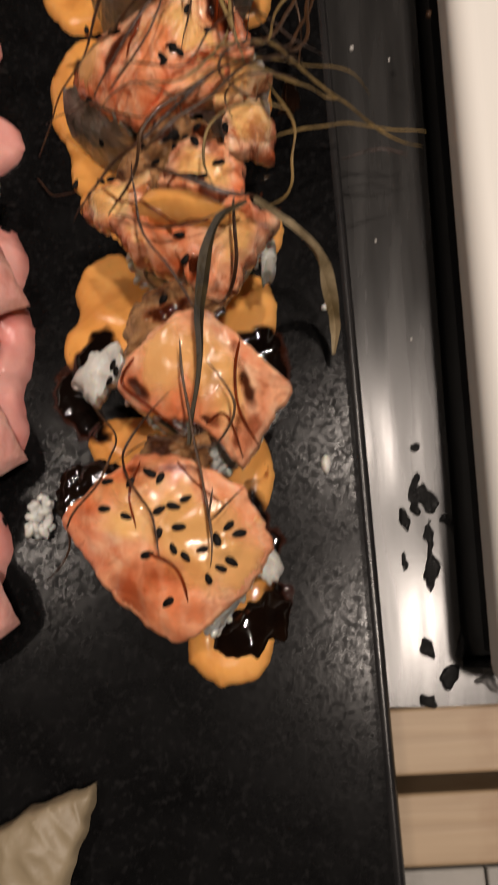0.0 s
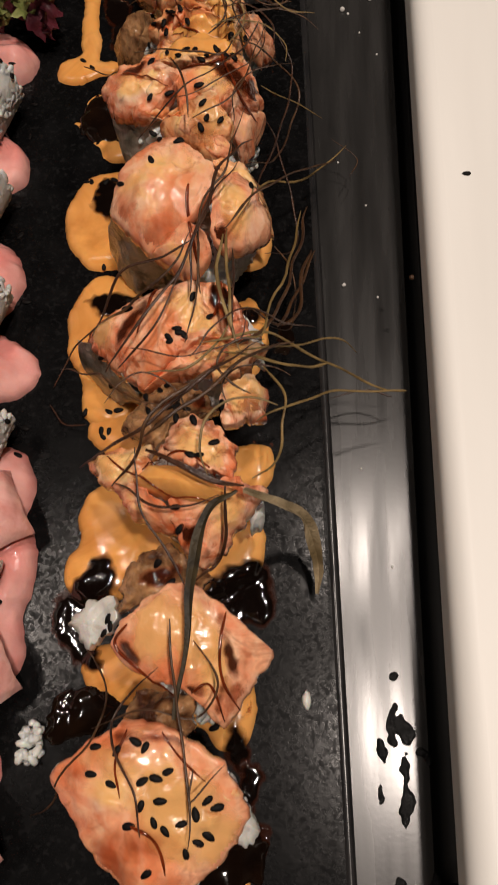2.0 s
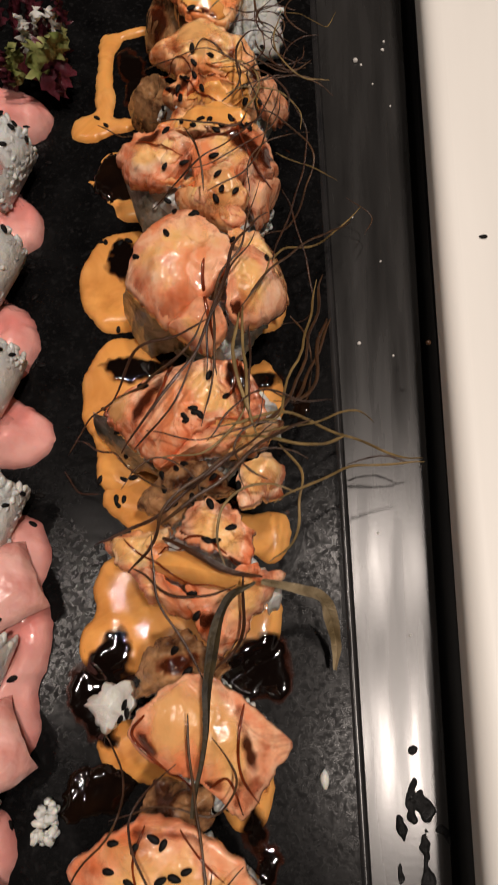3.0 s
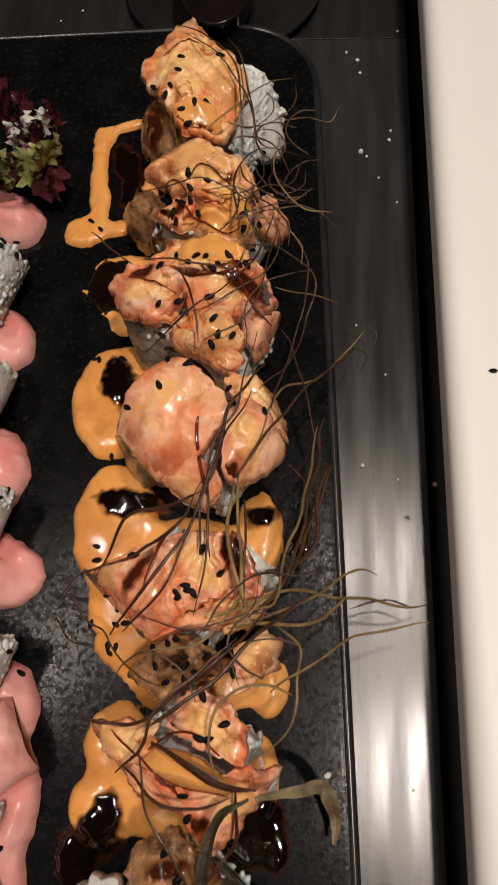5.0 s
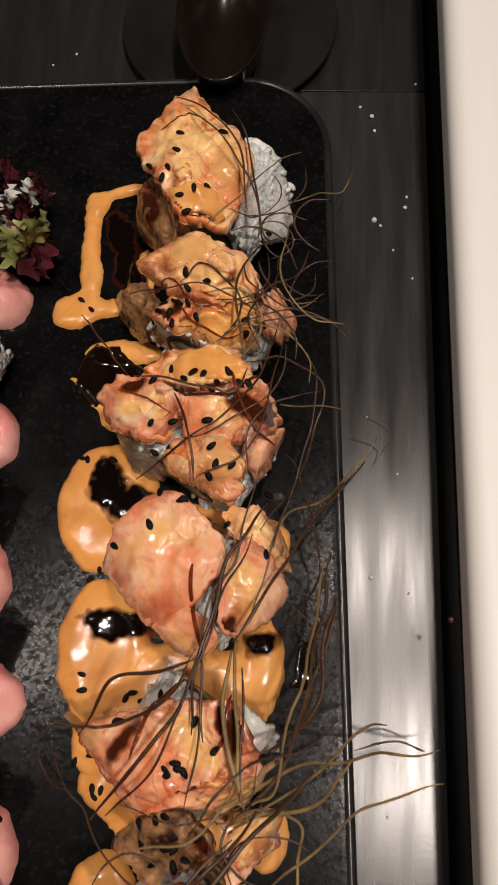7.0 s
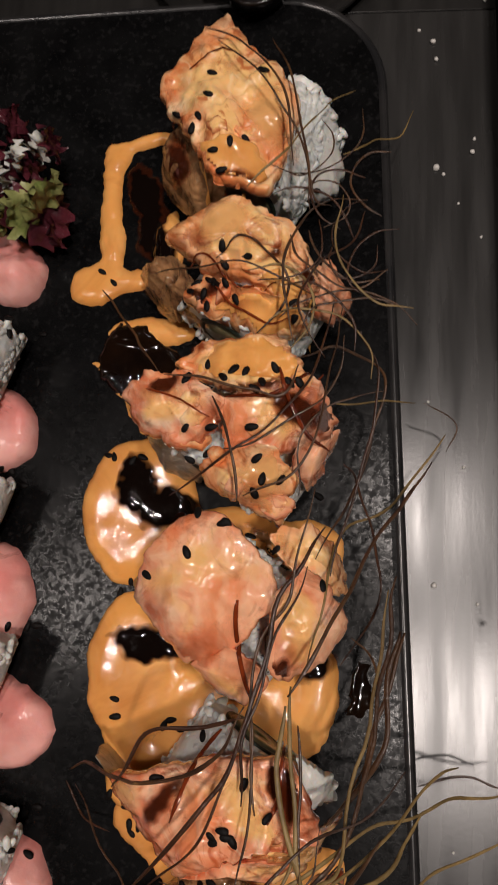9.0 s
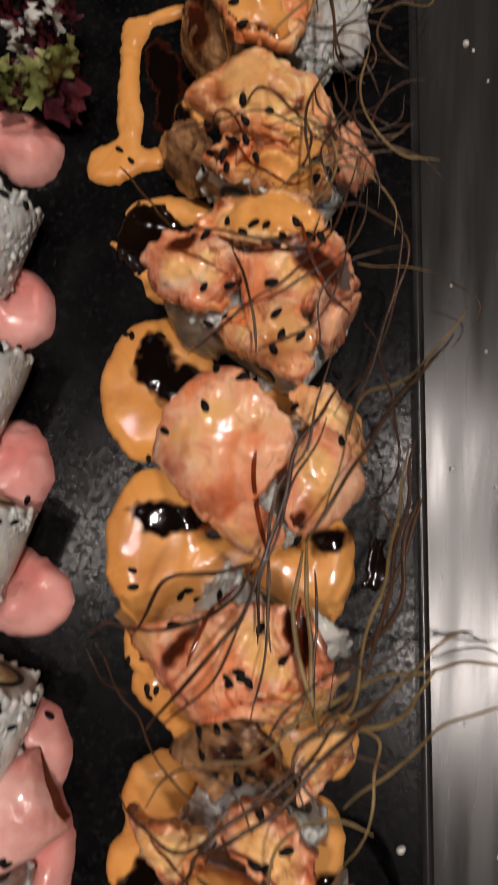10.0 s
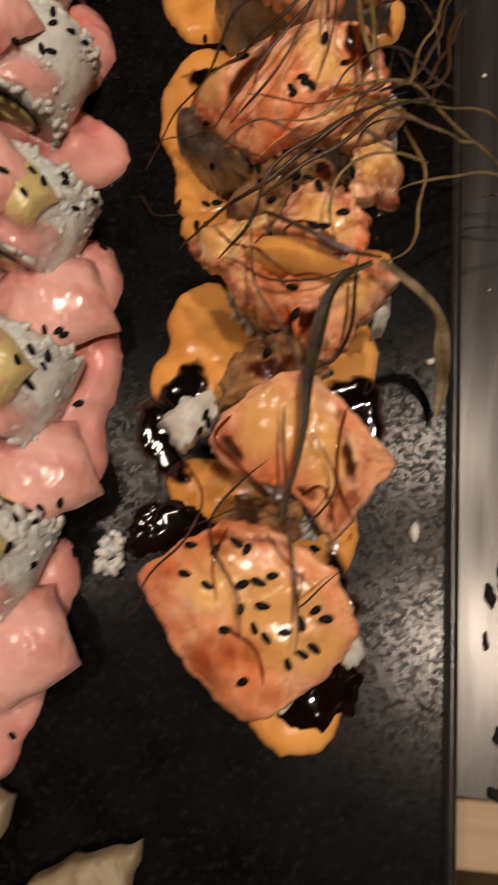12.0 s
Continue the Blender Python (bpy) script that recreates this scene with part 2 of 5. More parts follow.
def film_material(name, thin, thick, rough, cover, scale, relief=0.0005):
    """Sauce that thins out towards its rim and in places, so that what is under it shows."""
    m, nodes, links, bsdf = material(name)
    n = noise_node(nodes, links, scale, 4, 0.6, 0.5)
    deep = nodes.new("ShaderNodeAttribute")
    deep.attribute_name = "depth"
    both = nodes.new("ShaderNodeMath")
    both.operation, both.use_clamp = "MULTIPLY_ADD", True
    links.new(n.outputs[0], both.inputs[0])
    both.inputs[1].default_value = 0.9
    links.new(deep.outputs["Fac"], both.inputs[2])
    links.new(ramp(nodes, links, both.outputs[0], [(0.55, thin), (0.95, thick)]).outputs[0], bsdf.inputs["Base Color"])
    links.new(ramp(nodes, links, both.outputs[0], [(0.44, (0, 0, 0)), (0.70, (cover * 0.4,) * 3), (1.0, (cover,) * 3)]).outputs[0], bsdf.inputs["Alpha"])
    bsdf.inputs["Roughness"].default_value = rough
    bsdf.inputs["Coat Weight"].default_value, bsdf.inputs["Coat Roughness"].default_value = 0.6, 0.04
    bump(nodes, links, bsdf, noise_node(nodes, links, 420, 3, 0.5).outputs[0], 0.5, relief)
    return m


DRIZZLE = film_material("dark_drizzle", (0.36, 0.055, 0.010), (0.05, 0.008, 0.002), 0.12, 0.86, 160)
GLAZE = film_material("orange_glaze", (0.84, 0.43, 0.14), (0.90, 0.50, 0.18), 0.20, 0.68, 80)
GLAZE_PINK = film_material("pink_glaze", (0.70, 0.26, 0.22), (0.78, 0.38, 0.34), 0.2, 0.9, 110)
STAIN = film_material("red_seared_glaze", (0.62, 0.15, 0.035), (0.40, 0.065, 0.013), 0.15, 0.55, 170, 0.0008)
EEL_RIM = film_material("eel_sauce_on_mayonnaise", (0.10, 0.020, 0.005), (0.004, 0.002, 0.0015), 0.06, 1.0, 140, 0.00012)


def wood_material():
    m, nodes, links, bsdf = material("pale_wood")
    tc = nodes.new("ShaderNodeTexCoord")
    mp = nodes.new("ShaderNodeMapping")
    mp.inputs["Scale"].default_value = (14, 240, 60)
    n = nodes.new("ShaderNodeTexNoise")
    n.inputs["Scale"].default_value, n.inputs["Detail"].default_value, n.inputs["Distortion"].default_value = 1.0, 5, 0.4
    links.new(tc.outputs["Object"], mp.inputs["Vector"])
    links.new(mp.outputs[0], n.inputs["Vector"])
    col = ramp(nodes, links, n.outputs[0], [(0.3, (0.30, 0.21, 0.125)), (0.7, (0.43, 0.32, 0.205))]).outputs[0]
    col = mixed(nodes, links, ramp(nodes, links, noise_node(nodes, links, 55, 3).outputs[0], [(0.55, (0, 0, 0)), (0.75, (0.6, 0.6, 0.6))]).outputs[0], col, (0.25, 0.15, 0.08))
    links.new(col, bsdf.inputs["Base Color"])
    bsdf.inputs["Roughness"].default_value = 0.5
    bump(nodes, links, bsdf, n.outputs[0], 0.4, 0.0004)
    return m


WOOD = wood_material()

# ---- mesh helpers ----
from mathutils.bvhtree import BVHTree
MM = 0.001
rng = np.random.default_rng(5)


def mesh_of(name, verts, faces, mat, smooth=True):
    me = bpy.data.meshes.new(name)
    me.from_pydata([tuple(v) for v in verts], [], [tuple(f) for f in faces])
    if smooth:
        me.polygons.foreach_set("use_smooth", [True] * len(me.polygons))
    me.materials.append(mat)
    if len(pool.depth) == len(me.vertices):
        me.attributes.new("depth", "FLOAT", "POINT").data.foreach_set("value", pool.depth)
    me.update()
    return me


def thing(name, x, y, z, label, category, group="", kind=""):
    """An Empty at the base of a thing; places in metres."""
    ob = new(name)
    ob.location = (x, y, z)
    ob.empty_display_size = 0.01
    return tagged(ob, label, category, group, kind)


def part(name, verts, faces, mat, parent, label="", smooth=True):
    """One mesh under a thing; the vertices are in world metres."""
    base = np.array(parent.location)
    if parent.parent:
        base = base + np.array(parent.parent.location)
    v = np.asarray(verts, float) - base
    ob = new(name, mesh_of(name, v, faces, mat, smooth))
    ob.parent = parent
    return tagged(ob, label)


def whole(name, verts, faces, mat, at, label, category, group="", kind="", smooth=True):
    """A thing that is one mesh, with its origin at its base."""
    ob = new(name, mesh_of(name, np.asarray(verts, float) - np.array(at), faces, mat, smooth))
    ob.location = at
    return tagged(ob, label, category, group, kind)


def from_bm(name, bm, mat, at=(0, 0, 0), smooth=False):
    me = bpy.data.meshes.new(name)
    bm.to_mesh(me)
    bm.free()
    me.materials.append(mat)
    if smooth:
        me.polygons.foreach_set("use_smooth", [True] * len(me.polygons))
    ob = new(name, me)
    ob.location = at
    return ob


def block(name, x0, x1, y0, y1, z0, z1, mat, turn=0.0, bevel=0.0, segments=3, pivot=None):
    bm = bmesh.new()
    bmesh.ops.create_cube(bm, size=1)
    bmesh.ops.scale(bm, vec=(x1 - x0, y1 - y0, z1 - z0), verts=bm.verts)
    if bevel:
        bmesh.ops.bevel(bm, geom=bm.edges[:], offset=bevel, segments=segments, profile=0.5, affect="EDGES")
        for f in bm.faces:
            f.smooth = max(abs(q) for q in f.normal) < 0.999
    c = Vector(((x0 + x1) / 2, (y0 + y1) / 2, z0))
    bmesh.ops.translate(bm, vec=(0, 0, (z1 - z0) / 2), verts=bm.verts)
    ob = from_bm(name, bm, mat, c)
    if turn:
        p = Vector(pivot or c)
        m = Matrix.Translation(p) @ Matrix.Rotation(radians(turn), 4, "Z") @ Matrix.Translation(-p) @ Matrix.Translation(c)
        ob.location, ob.rotation_euler = m.translation, (0, 0, radians(turn))
    return ob


def wob(x, y, scale, seed=0.0):
    return noise.noise((x * scale, y * scale, seed))


def lobes_distance(x, y, lobes, k, rough, seed):
    """Signed distance, in mm, to a soft union of ellipses (x, y, rx, ry, turn)."""
    total = 0.0
    for lx, ly, rx, ry, *turn in lobes:
        dx, dy = x - lx, y - ly
        if turn:
            c, s = math.cos(radians(turn[0])), math.sin(radians(turn[0]))
            dx, dy = dx * c + dy * s, -dx * s + dy * c
        q = math.hypot(dx / rx, dy / ry)
        total += math.exp(-max(-40.0, min(40.0, (q - 1) * min(rx, ry) / k)))
    return -k * math.log(total + 1e-30) + rough * (wob(x, y, 0.16, seed) + 0.5 * wob(x, y, 0.5, seed + 7))


def pool(lobes, height, step=0.8, edge=4.5, k=1.5, rough=0.8, seed=0.0, base=None, lumps=0.15, sink=0.2, cliff=0.0):
    """A puddle or dollop of sauce, in mm: rounded rim, uneven top, laid on the height base(x, y)."""
    x0 = min(l[0] - max(l[2:4]) for l in lobes) - 3
    x1 = max(l[0] + max(l[2:4]) for l in lobes) + 3
    y0 = min(l[1] - max(l[2:4]) for l in lobes) - 3
    y1 = max(l[1] + max(l[2:4]) for l in lobes) + 3
    nx, ny = int((x1 - x0) / step) + 2, int((y1 - y0) / step) + 2
    dist = lambda a, b: lobes_distance(a, b, lobes, k, rough, seed)
    d = np.array([[dist(x0 + i * step, y0 + j * step) for i in range(nx)] for j in range(ny)])
    used, verts, faces, deep = {}, [], [], []

    def vert(i, j):
        if (i, j) not in used:
            x, y, v = x0 + i * step, y0 + j * step, d[j, i]
            if v > 0:
                for _ in range(4):
                    e = 0.1
                    gx, gy = (dist(x + e, y) - v) / e, (dist(x, y + e) - v) / e
                    g = max(0.3, gx * gx + gy * gy)
                    x, y = x - v * gx / g, y - v * gy / g
                    v = dist(x, y)
                z, u = -sink, 0.0
            else:
                u = min(1.0, -v / edge)
                z = height * math.sqrt(max(0.0, 1 - (1 - u) ** 2)) * (1 + lumps * wob(x, y, 0.12, seed + 3)) - sink * (1 - u)
            used[i, j] = len(verts)
            deep.append(u)
            verts.append((x, y, z + (base(x, y) if base else 0.0)))
        return used[i, j]

    for j in range(ny - 1):
        for i in range(nx - 1):
            c = d[j, i], d[j, i + 1], d[j + 1, i + 1], d[j + 1, i]
            if min(c) < 0:
                q = vert(i, j), vert(i + 1, j), vert(i + 1, j + 1), vert(i, j + 1)
                heights = [verts[s][2] for s in q]
                if not cliff or max(heights) - min(heights) < cliff:
                    faces.append(q)
    pool.depth = deep
    return np.array(verts) * MM, faces


def slab(corners, top, drop=6.0, thick=4.0, seed=0.0, n=32, fold=0.95, ragged=1.3):
    """A draped, uneven slice: four corners in mm (left, far, right, near), the height of its middle, the fall to its rim."""
    c = np.array(corners, float)
    verts, faces, deep = [], [], []
    mid = c.mean(0)
    for side in (0, 1):
        for j in range(n + 1):
            for i in range(n + 1):
                u, v = i / n, j / n
                a, b = 2 * u - 1, 2 * v - 1
                # soften the corners
                s = 1 - 0.06 * (a * a * b * b)
                p = c[0] * (1 - u) * (1 - v) + c[1] * (1 - u) * v + c[2] * u * v + c[3] * u * (1 - v)
                p = mid + (p - mid) * s
                rim = max(abs(a), abs(b))
                p = p + ragged * rim ** 4 * np.array([wob(p[0], p[1], 0.22, seed), wob(p[0], p[1], 0.22, seed + 5)])
                r2 = (a * a + b * b) / 2
                ridge = 1 - abs(wob(p[0] + 0.6 * p[1], 0.5 * p[1], 0.2, seed + 6)) * 2
                z = top - drop * r2 ** 1.2 + fold * wob(p[0], p[1], 0.085, seed + 9) + 0.7 * fold * wob(p[0], p[1], 0.24, seed + 2) + 0.9 * fold * max(0.0, ridge) ** 3 + 0.14 * wob(p[0], p[1], 0.8, seed)
                lip = max(0.0, (rim - 0.80) / 0.20)
                t = thick * (1 + 0.3 * wob(p[0], p[1], 0.15, seed + 4))
                half = 0.5 * t * math.sqrt(max(0.0, 1 - lip ** 2.4))
                deep.append(min(1.0, 1.6 * (1 - rim)))
                verts.append((p[0], p[1], z - 0.5 * t + (half if side == 0 else -half)))
    m = (n + 1) ** 2
    for j in range(n):
        for i in range(n):
            q = j * (n + 1) + i
            faces.append((q, q + n + 1, q + n + 2, q + 1)[::-1])
            faces.append((m + q, m + q + n + 1, m + q + n + 2, m + q + 1))
    pool.depth = deep
    return np.array(verts) * MM, faces


def fillet(corners, top, thick=5.0, seed=0.0, fold=1.0, ragged=1.2, spokes=112, rings=18):
    """A torn slice of fish, in mm: an outline of a few corners (x, y, z), bulging to the height top, with a cut, ragged rim."""
    c = [np.array(q, float) for q in corners]
    if sum(a[0] * b[1] - b[0] * a[1] for a, b in zip(c, c[1:] + c[:1])) < 0:
        c = c[::-1]
    size = [float(np.linalg.norm(b[:2] - a[:2])) for a, b in zip(c, c[1:] + c[:1])]
    mid = sum((a + b) * d for a, b, d in zip(c, c[1:] + c[:1], size)) / (2 * sum(size))
    rim = []
    for s in range(spokes):
        d, k = sum(size) * s / spokes, 0
        while d > size[k]:
            d, k = d - size[k], k + 1
        u = d / size[k]
        p0, p1, p2, p3 = c[k - 1], c[k], c[(k + 1) % len(c)], c[(k + 2) % len(c)]
        curve = 0.5 * (2 * p1 + (p2 - p0) * u + (2 * p0 - 5 * p1 + 4 * p2 - p3) * u * u + (3 * p1 - p0 - 3 * p2 + p3) * u ** 3)
        q = 0.3 * curve + 0.7 * (p1 * (1 - u) + p2 * u)
        out = (q - mid)[:2] / max(1.0, np.linalg.norm((q - mid)[:2]))
        rough = ragged * (0.9 * wob(q[0], q[1], 0.17, seed) + 1.1 * wob(q[0], q[1], 0.42, seed + 5) + 0.6 * wob(q[0], q[1], 1.1, seed + 8))
        rim.append((q, np.array((out[0] * rough, out[1] * rough, 0.0))))
    top = 0.5 * top + 0.5 * mid[2]
    verts, faces, deep = [(mid[0], mid[1], top)], [], [1.0]

    def row(r, fall, lift):
        for q, torn in rim:
            p = mid + (q - mid) * r + torn * r ** 7
            grain = p[0] * 0.55 + p[1] * 0.85
            layers = 1 - abs(wob(grain + 2.5 * wob(p[0], p[1], 0.11, seed), 0.22 * (p[0] - p[1]), 0.19, seed + 6)) * 2
            z = top + (q[2] - top) * (0.75 * r ** 1.5 + 0.25 * r ** 5)
            z += min(1.0, 1.6 * (1 - 0.6 * r)) * fold * (1.5 * wob(p[0], p[1], 0.09, seed + 9) + 0.7 * wob(p[0], p[1], 0.24, seed + 2) + 0.5 * max(0.0, layers) ** 3 + 0.12 * wob(p[0], p[1], 0.75, seed + 1)
                                                          + 0.75 * math.tanh(9 * wob(p[0] + 1.5 * wob(p[0], p[1], 0.3, seed), p[1], 0.13, seed + 4)) + 0.4 * math.tanh(7 * wob(p[0], p[1], 0.31, seed + 7)))
            verts.append((p[0], p[1], z + lift))
            deep.append(fall)

    for k in range(1, rings + 1):
        r = k / rings
        row(r * 0.965, min(1.0, 1.8 * (1 - r)), 0.0)
    for r, drop in ((0.985, -0.35), (1.0, -1.2), (1.0, -0.55 * thick), (0.97, -0.85 * thick), (0.90, -thick), (0.6, -thick)):
        row(r, 0.0, drop if drop > -2 else drop * (1 + 0.3 * wob(len(verts), 0, 0.01, seed)))
    n = rings + 6
    for s in range(spokes):
        e = (s + 1) % spokes
        faces.append((0, 1 + s, 1 + e))
        for k in range(n - 1):
            faces.append((1 + k * spokes + s, 1 + (k + 1) * spokes + s, 1 + (k + 1) * spokes + e, 1 + k * spokes + e))
    faces.append(tuple(1 + (n - 1) * spokes + s for s in range(spokes))[::-1])
    pool.depth = deep
    return np.array(verts) * MM, faces


def grain_shape():
    verts, faces, rings, seg = [(0, 0, -1)], [], 3, 6
    for r in range(1, rings + 1):
        a = math.pi * r / (rings + 1)
        for s in range(seg):
            b = 2 * math.pi * s / seg
            verts.append((math.sin(a) * math.cos(b), math.sin(a) * math.sin(b), -math.cos(a)))
    verts.append((0, 0, 1))
    for s in range(seg):
        faces.append((0, 1 + (s + 1) % seg, 1 + s))
        for r in range(rings - 1):
            o = 1 + r * seg
            faces.append((o + s, o + (s + 1) % seg, o + seg + (s + 1) % seg, o + seg + s))
        o = 1 + (rings - 1) * seg
        faces.append((o + s, o + (s + 1) % seg, len(verts) - 1))
    return np.array(verts, float), faces


GRAIN = grain_shape()
pool.depth = []


def rice_roll(cx, cy, turn, radius, length, lift=0.0, grains=190, tip=0.0, bury=0.35):
    """A slice of a rice roll lying on its side (mm): a soft drum covered with single grains."""
    R = np.array(Matrix.Rotation(radians(turn), 3, "Z") @ Matrix.Rotation(radians(tip), 3, "Y"))
    verts, faces = [], []
    seg, rings = 30, [(-1.0, 0.55), (-1.0, 0.86), (-0.86, 0.98), (-0.3, 1.0), (0.3, 1.0), (0.86, 0.98), (1.0, 0.86), (1.0, 0.55)]
    local = []
    for k, (a, r) in enumerate(rings):
        for s in range(seg):
            b = 2 * math.pi * s / seg
            w = 0.95 + 0.05 * noise.noise((math.cos(b) * 2, math.sin(b) * 2, k * 0.4 + cx))
            local.append((a * length / 2, math.cos(b) * radius * r * w, math.sin(b) * radius * r * w))
    nb = len(local)
    local += [(-length / 2, 0, 0), (length / 2, 0, 0)]
    for k in range(len(rings) - 1):
        for s in range(seg):
            faces.append((k * seg + s, k * seg + (s + 1) % seg, (k + 1) * seg + (s + 1) % seg, (k + 1) * seg + s))
    for s in range(seg):
        faces.append((nb, (s + 1) % seg, s))
        faces.append((nb + 1, (len(rings) - 1) * seg + s, (len(rings) - 1) * seg + (s + 1) % seg))
    verts = list(np.array(local))
    gv, gf = GRAIN
    for _ in range(grains):
        if rng.random() < 0.68:
            b, a = rng.uniform(0, 2 * math.pi), rng.uniform(-1, 1) * length / 2
            p = np.array((a, math.cos(b) * radius, math.sin(b) * radius))
            out = np.array((0, math.cos(b), math.sin(b)))
        else:
            b, r, e = rng.uniform(0, 2 * math.pi), rng.uniform(0.62, 0.84) * radius, rng.choice((-1, 1))
            p = np.array((e * length / 2, math.cos(b) * r, math.sin(b) * r))
            out = np.array((e, 0.0, 0.0))
        way = rng.normal(size=3)
        way -= out * way.dot(out) * 0.8
        way /= np.linalg.norm(way)
        side = np.cross(out, way)
        side /= np.linalg.norm(side)
        third = np.cross(way, side)
        size = rng.uniform(0.85, 1.15)
        o = len(verts)
        g = gv[:, :1] * side * 1.05 * size + gv[:, 1:2] * third * 0.9 * size + gv[:, 2:] * way * 2.0 * size
        verts += list(g + p - out * bury)
        faces += [tuple(o + q for q in f) for f in gf]
    v = np.array(verts) @ R.T
    v[:, 2] = np.maximum(v[:, 2] + radius + lift, 0.1)
    return (v + np.array((cx, cy, 0))) * MM, faces, R


def face_disc(cx, cy, R, radius, length, lift, end, r0, r1, proud, squash=1.0, dy=0.0, dz=0.0):
    """A ring or disc on a cut face of the roll (mm)."""
    seg, verts, faces = 28, [], []
    rows = [(r0, -1.0), (r0, proud), ((r0 + r1) / 2, proud * 1.25), (r1, proud), (r1, -1.0)]
    for r, h in rows:
        for s in range(seg):
            b = 2 * math.pi * s / seg
            w = 1 + 0.09 * noise.noise((math.cos(b) * 1.5, math.sin(b) * 1.5, cx + end))
            verts.append((end * (length / 2 + h), math.cos(b) * r * w + dy, math.sin(b) * r * squash * w + dz))
    for k in range(len(rows) - 1):
        for s in range(seg):
            faces.append((k * seg + s, k * seg + (s + 1) % seg, (k + 1) * seg + (s + 1) % seg, (k + 1) * seg + s))
    if r0 < 0.6:
        faces.append(tuple(range(seg, 2 * seg)))
    v = np.array(verts) @ R.T + np.array((cx, cy, radius + lift))
    return v * MM, faces


def seed_mesh():
    """A flat drop-shaped sesame seed, about 3 mm long."""
    gv, gf = [], []
    rings, seg = 7, 10
    for r in range(rings + 1):
        a = math.pi * r / rings
        for s in range(seg):
            b = 2 * math.pi * s / seg
            taper = 0.9 - 0.18 * math.cos(a)
            gv.append((-1.65 * math.cos(a), 0.98 * math.sin(a) * math.cos(b) * taper, 0.55 * math.sin(a) * math.sin(b) * taper))
    for r in range(rings):
        for s in range(seg):
            gf.append((r * seg + s, r * seg + (s + 1) % seg, (r + 1) * seg + (s + 1) % seg, (r + 1) * seg + s))
    return mesh_of("sesame_seed", np.array(gv) * MM, gf, SESAME)


SEED = seed_mesh()


class Ground:
    """The top of what has been laid so far, to set further things on."""

    def __init__(self):
        self.v, self.f, self.tree = [], [], None

    def add(self, verts, faces):
        o = len(self.v)
        self.v += [Vector(p) for p in verts]
        self.f += [tuple(o + q for q in f) for f in faces]
        self.tree = None

    def hit(self, x, y):
        if self.tree is None:
            self.tree = BVHTree.FromPolygons(self.v, self.f)
        place, normal, _, _ = self.tree.ray_cast(Vector((x * MM, y * MM, 0.2)), Vector((0, 0, -1)))
        if place is None or place.z < 0:
            return 0.0, Vector((0, 0, 1))
        return place.z / MM, normal if normal.z > 0 else -normal

    def z(self, x, y):
        return sum(self.hit(x + a, y + b)[0] for a, b in ((0, 0), (0.9, 0), (-0.9, 0), (0, 0.9), (0, -0.9))) / 5


ground = Ground()


def seed_on(parent, x, y, turn=None):
    z, n = ground.hit(x, y)
    ob = new("sesame_seed", SEED)
    n = (n + Vector((0, 0, 0.7))).normalized()
    q = Vector((0, 0, 1)).rotation_difference(n).to_matrix().to_4x4()
    turn = rng.uniform(0, 360) if turn is None else turn
    s = rng.uniform(0.68, 0.88)
    ob.parent = parent
    here = Matrix.Translation(Vector((x * MM, y * MM, (z + 0.2) * MM))) @ q @ Matrix.Rotation(radians(turn), 4, "Z") @ Matrix.Diagonal((s, s, s, 1))
    ob.matrix_basis = Matrix.Translation(-parent.location) @ here
    return ob


sown = []


def seeds(parent, *clusters):
    """Clusters of seeds: x, y, spread along x and y, how many (mm)."""
    for x, y, sx, sy, n in clusters:
        for _ in range(n):
            for _ in range(12):
                px, py = x + rng.uniform(-1, 1) * sx, y + rng.uniform(-1, 1) * sy
                if all(math.hypot(px - a, py - e) > 1.2 for a, e in sown):
                    break
            sown.append((px, py))
            seed_on(parent, px, py)


def sow(parent, places):
    """Single seeds at places in mm."""
    for x, y in places:
        sown.append((x, y))
        seed_on(parent, x + rng.uniform(-0.4, 0.4), y + rng.uniform(-0.4, 0.4))


# ---- the room that closes the place ----
tagged(block("floor", -2, 2, -2, 2.2, -0.96, -0.92, FLOOR), "dark kitchen floor", "floor", kind="structure")
tagged(block("ceiling", -2, 2, -2, 2.2, 1.6, 1.65, PAINT), "warm white painted ceiling", "ceiling", kind="structure")
for name, box in (("wall_north", (-2, 2, 2.2, 2.3)), ("wall_south", (-2, 2, -2.1, -2)), ("wall_east", (2, 2.1, -2, 2.2)), ("wall_west", (-2.1, -2, -2, 2.2))):
    tagged(block(name, *box, -0.92, 1.6, PAINT), "warm white painted kitchen wall", "wall", kind="structure")

# ---- worktop, plate, board, slats ----
DECK = -0.0125
worktop = block("worktop", -0.9, 0.0491, -0.0225, 0.323, DECK - 0.02, DECK, COUNTER, 0.5, 0.0002, 2, (0.0491, 0, 0))
ledge = block("worktop_ledge", 0.0484, 0.9, -0.0228, -0.0135, DECK - 0.02, DECK, COUNTER, 0, 0.0006)
tagged(ledge, "black ledge of the worktop below the board", "worktop", kind="structure")
rear = block("worktop_rear", -0.9, 0.0491, 0.3235, 0.9, DECK - 0.02, DECK - 0.0002, REAR, 0.5, 0.0002, 2, (0.0491, 0, 0))
tagged(rear, "dull black rear part of the worktop behind the plate", "worktop", kind="structure")
tagged(worktop, "black glossy worktop with wiped streaks and crumbs", "worktop", kind="structure")
lower = block("lower_shelf", -0.9, 0.9, -0.6, -0.0235, DECK - 0.09, DECK - 0.035, RUBBER)
base = block("counter_base", -0.86, 0.86, -0.56, 0.86, -0.92, DECK - 0.0905, RUBBER)
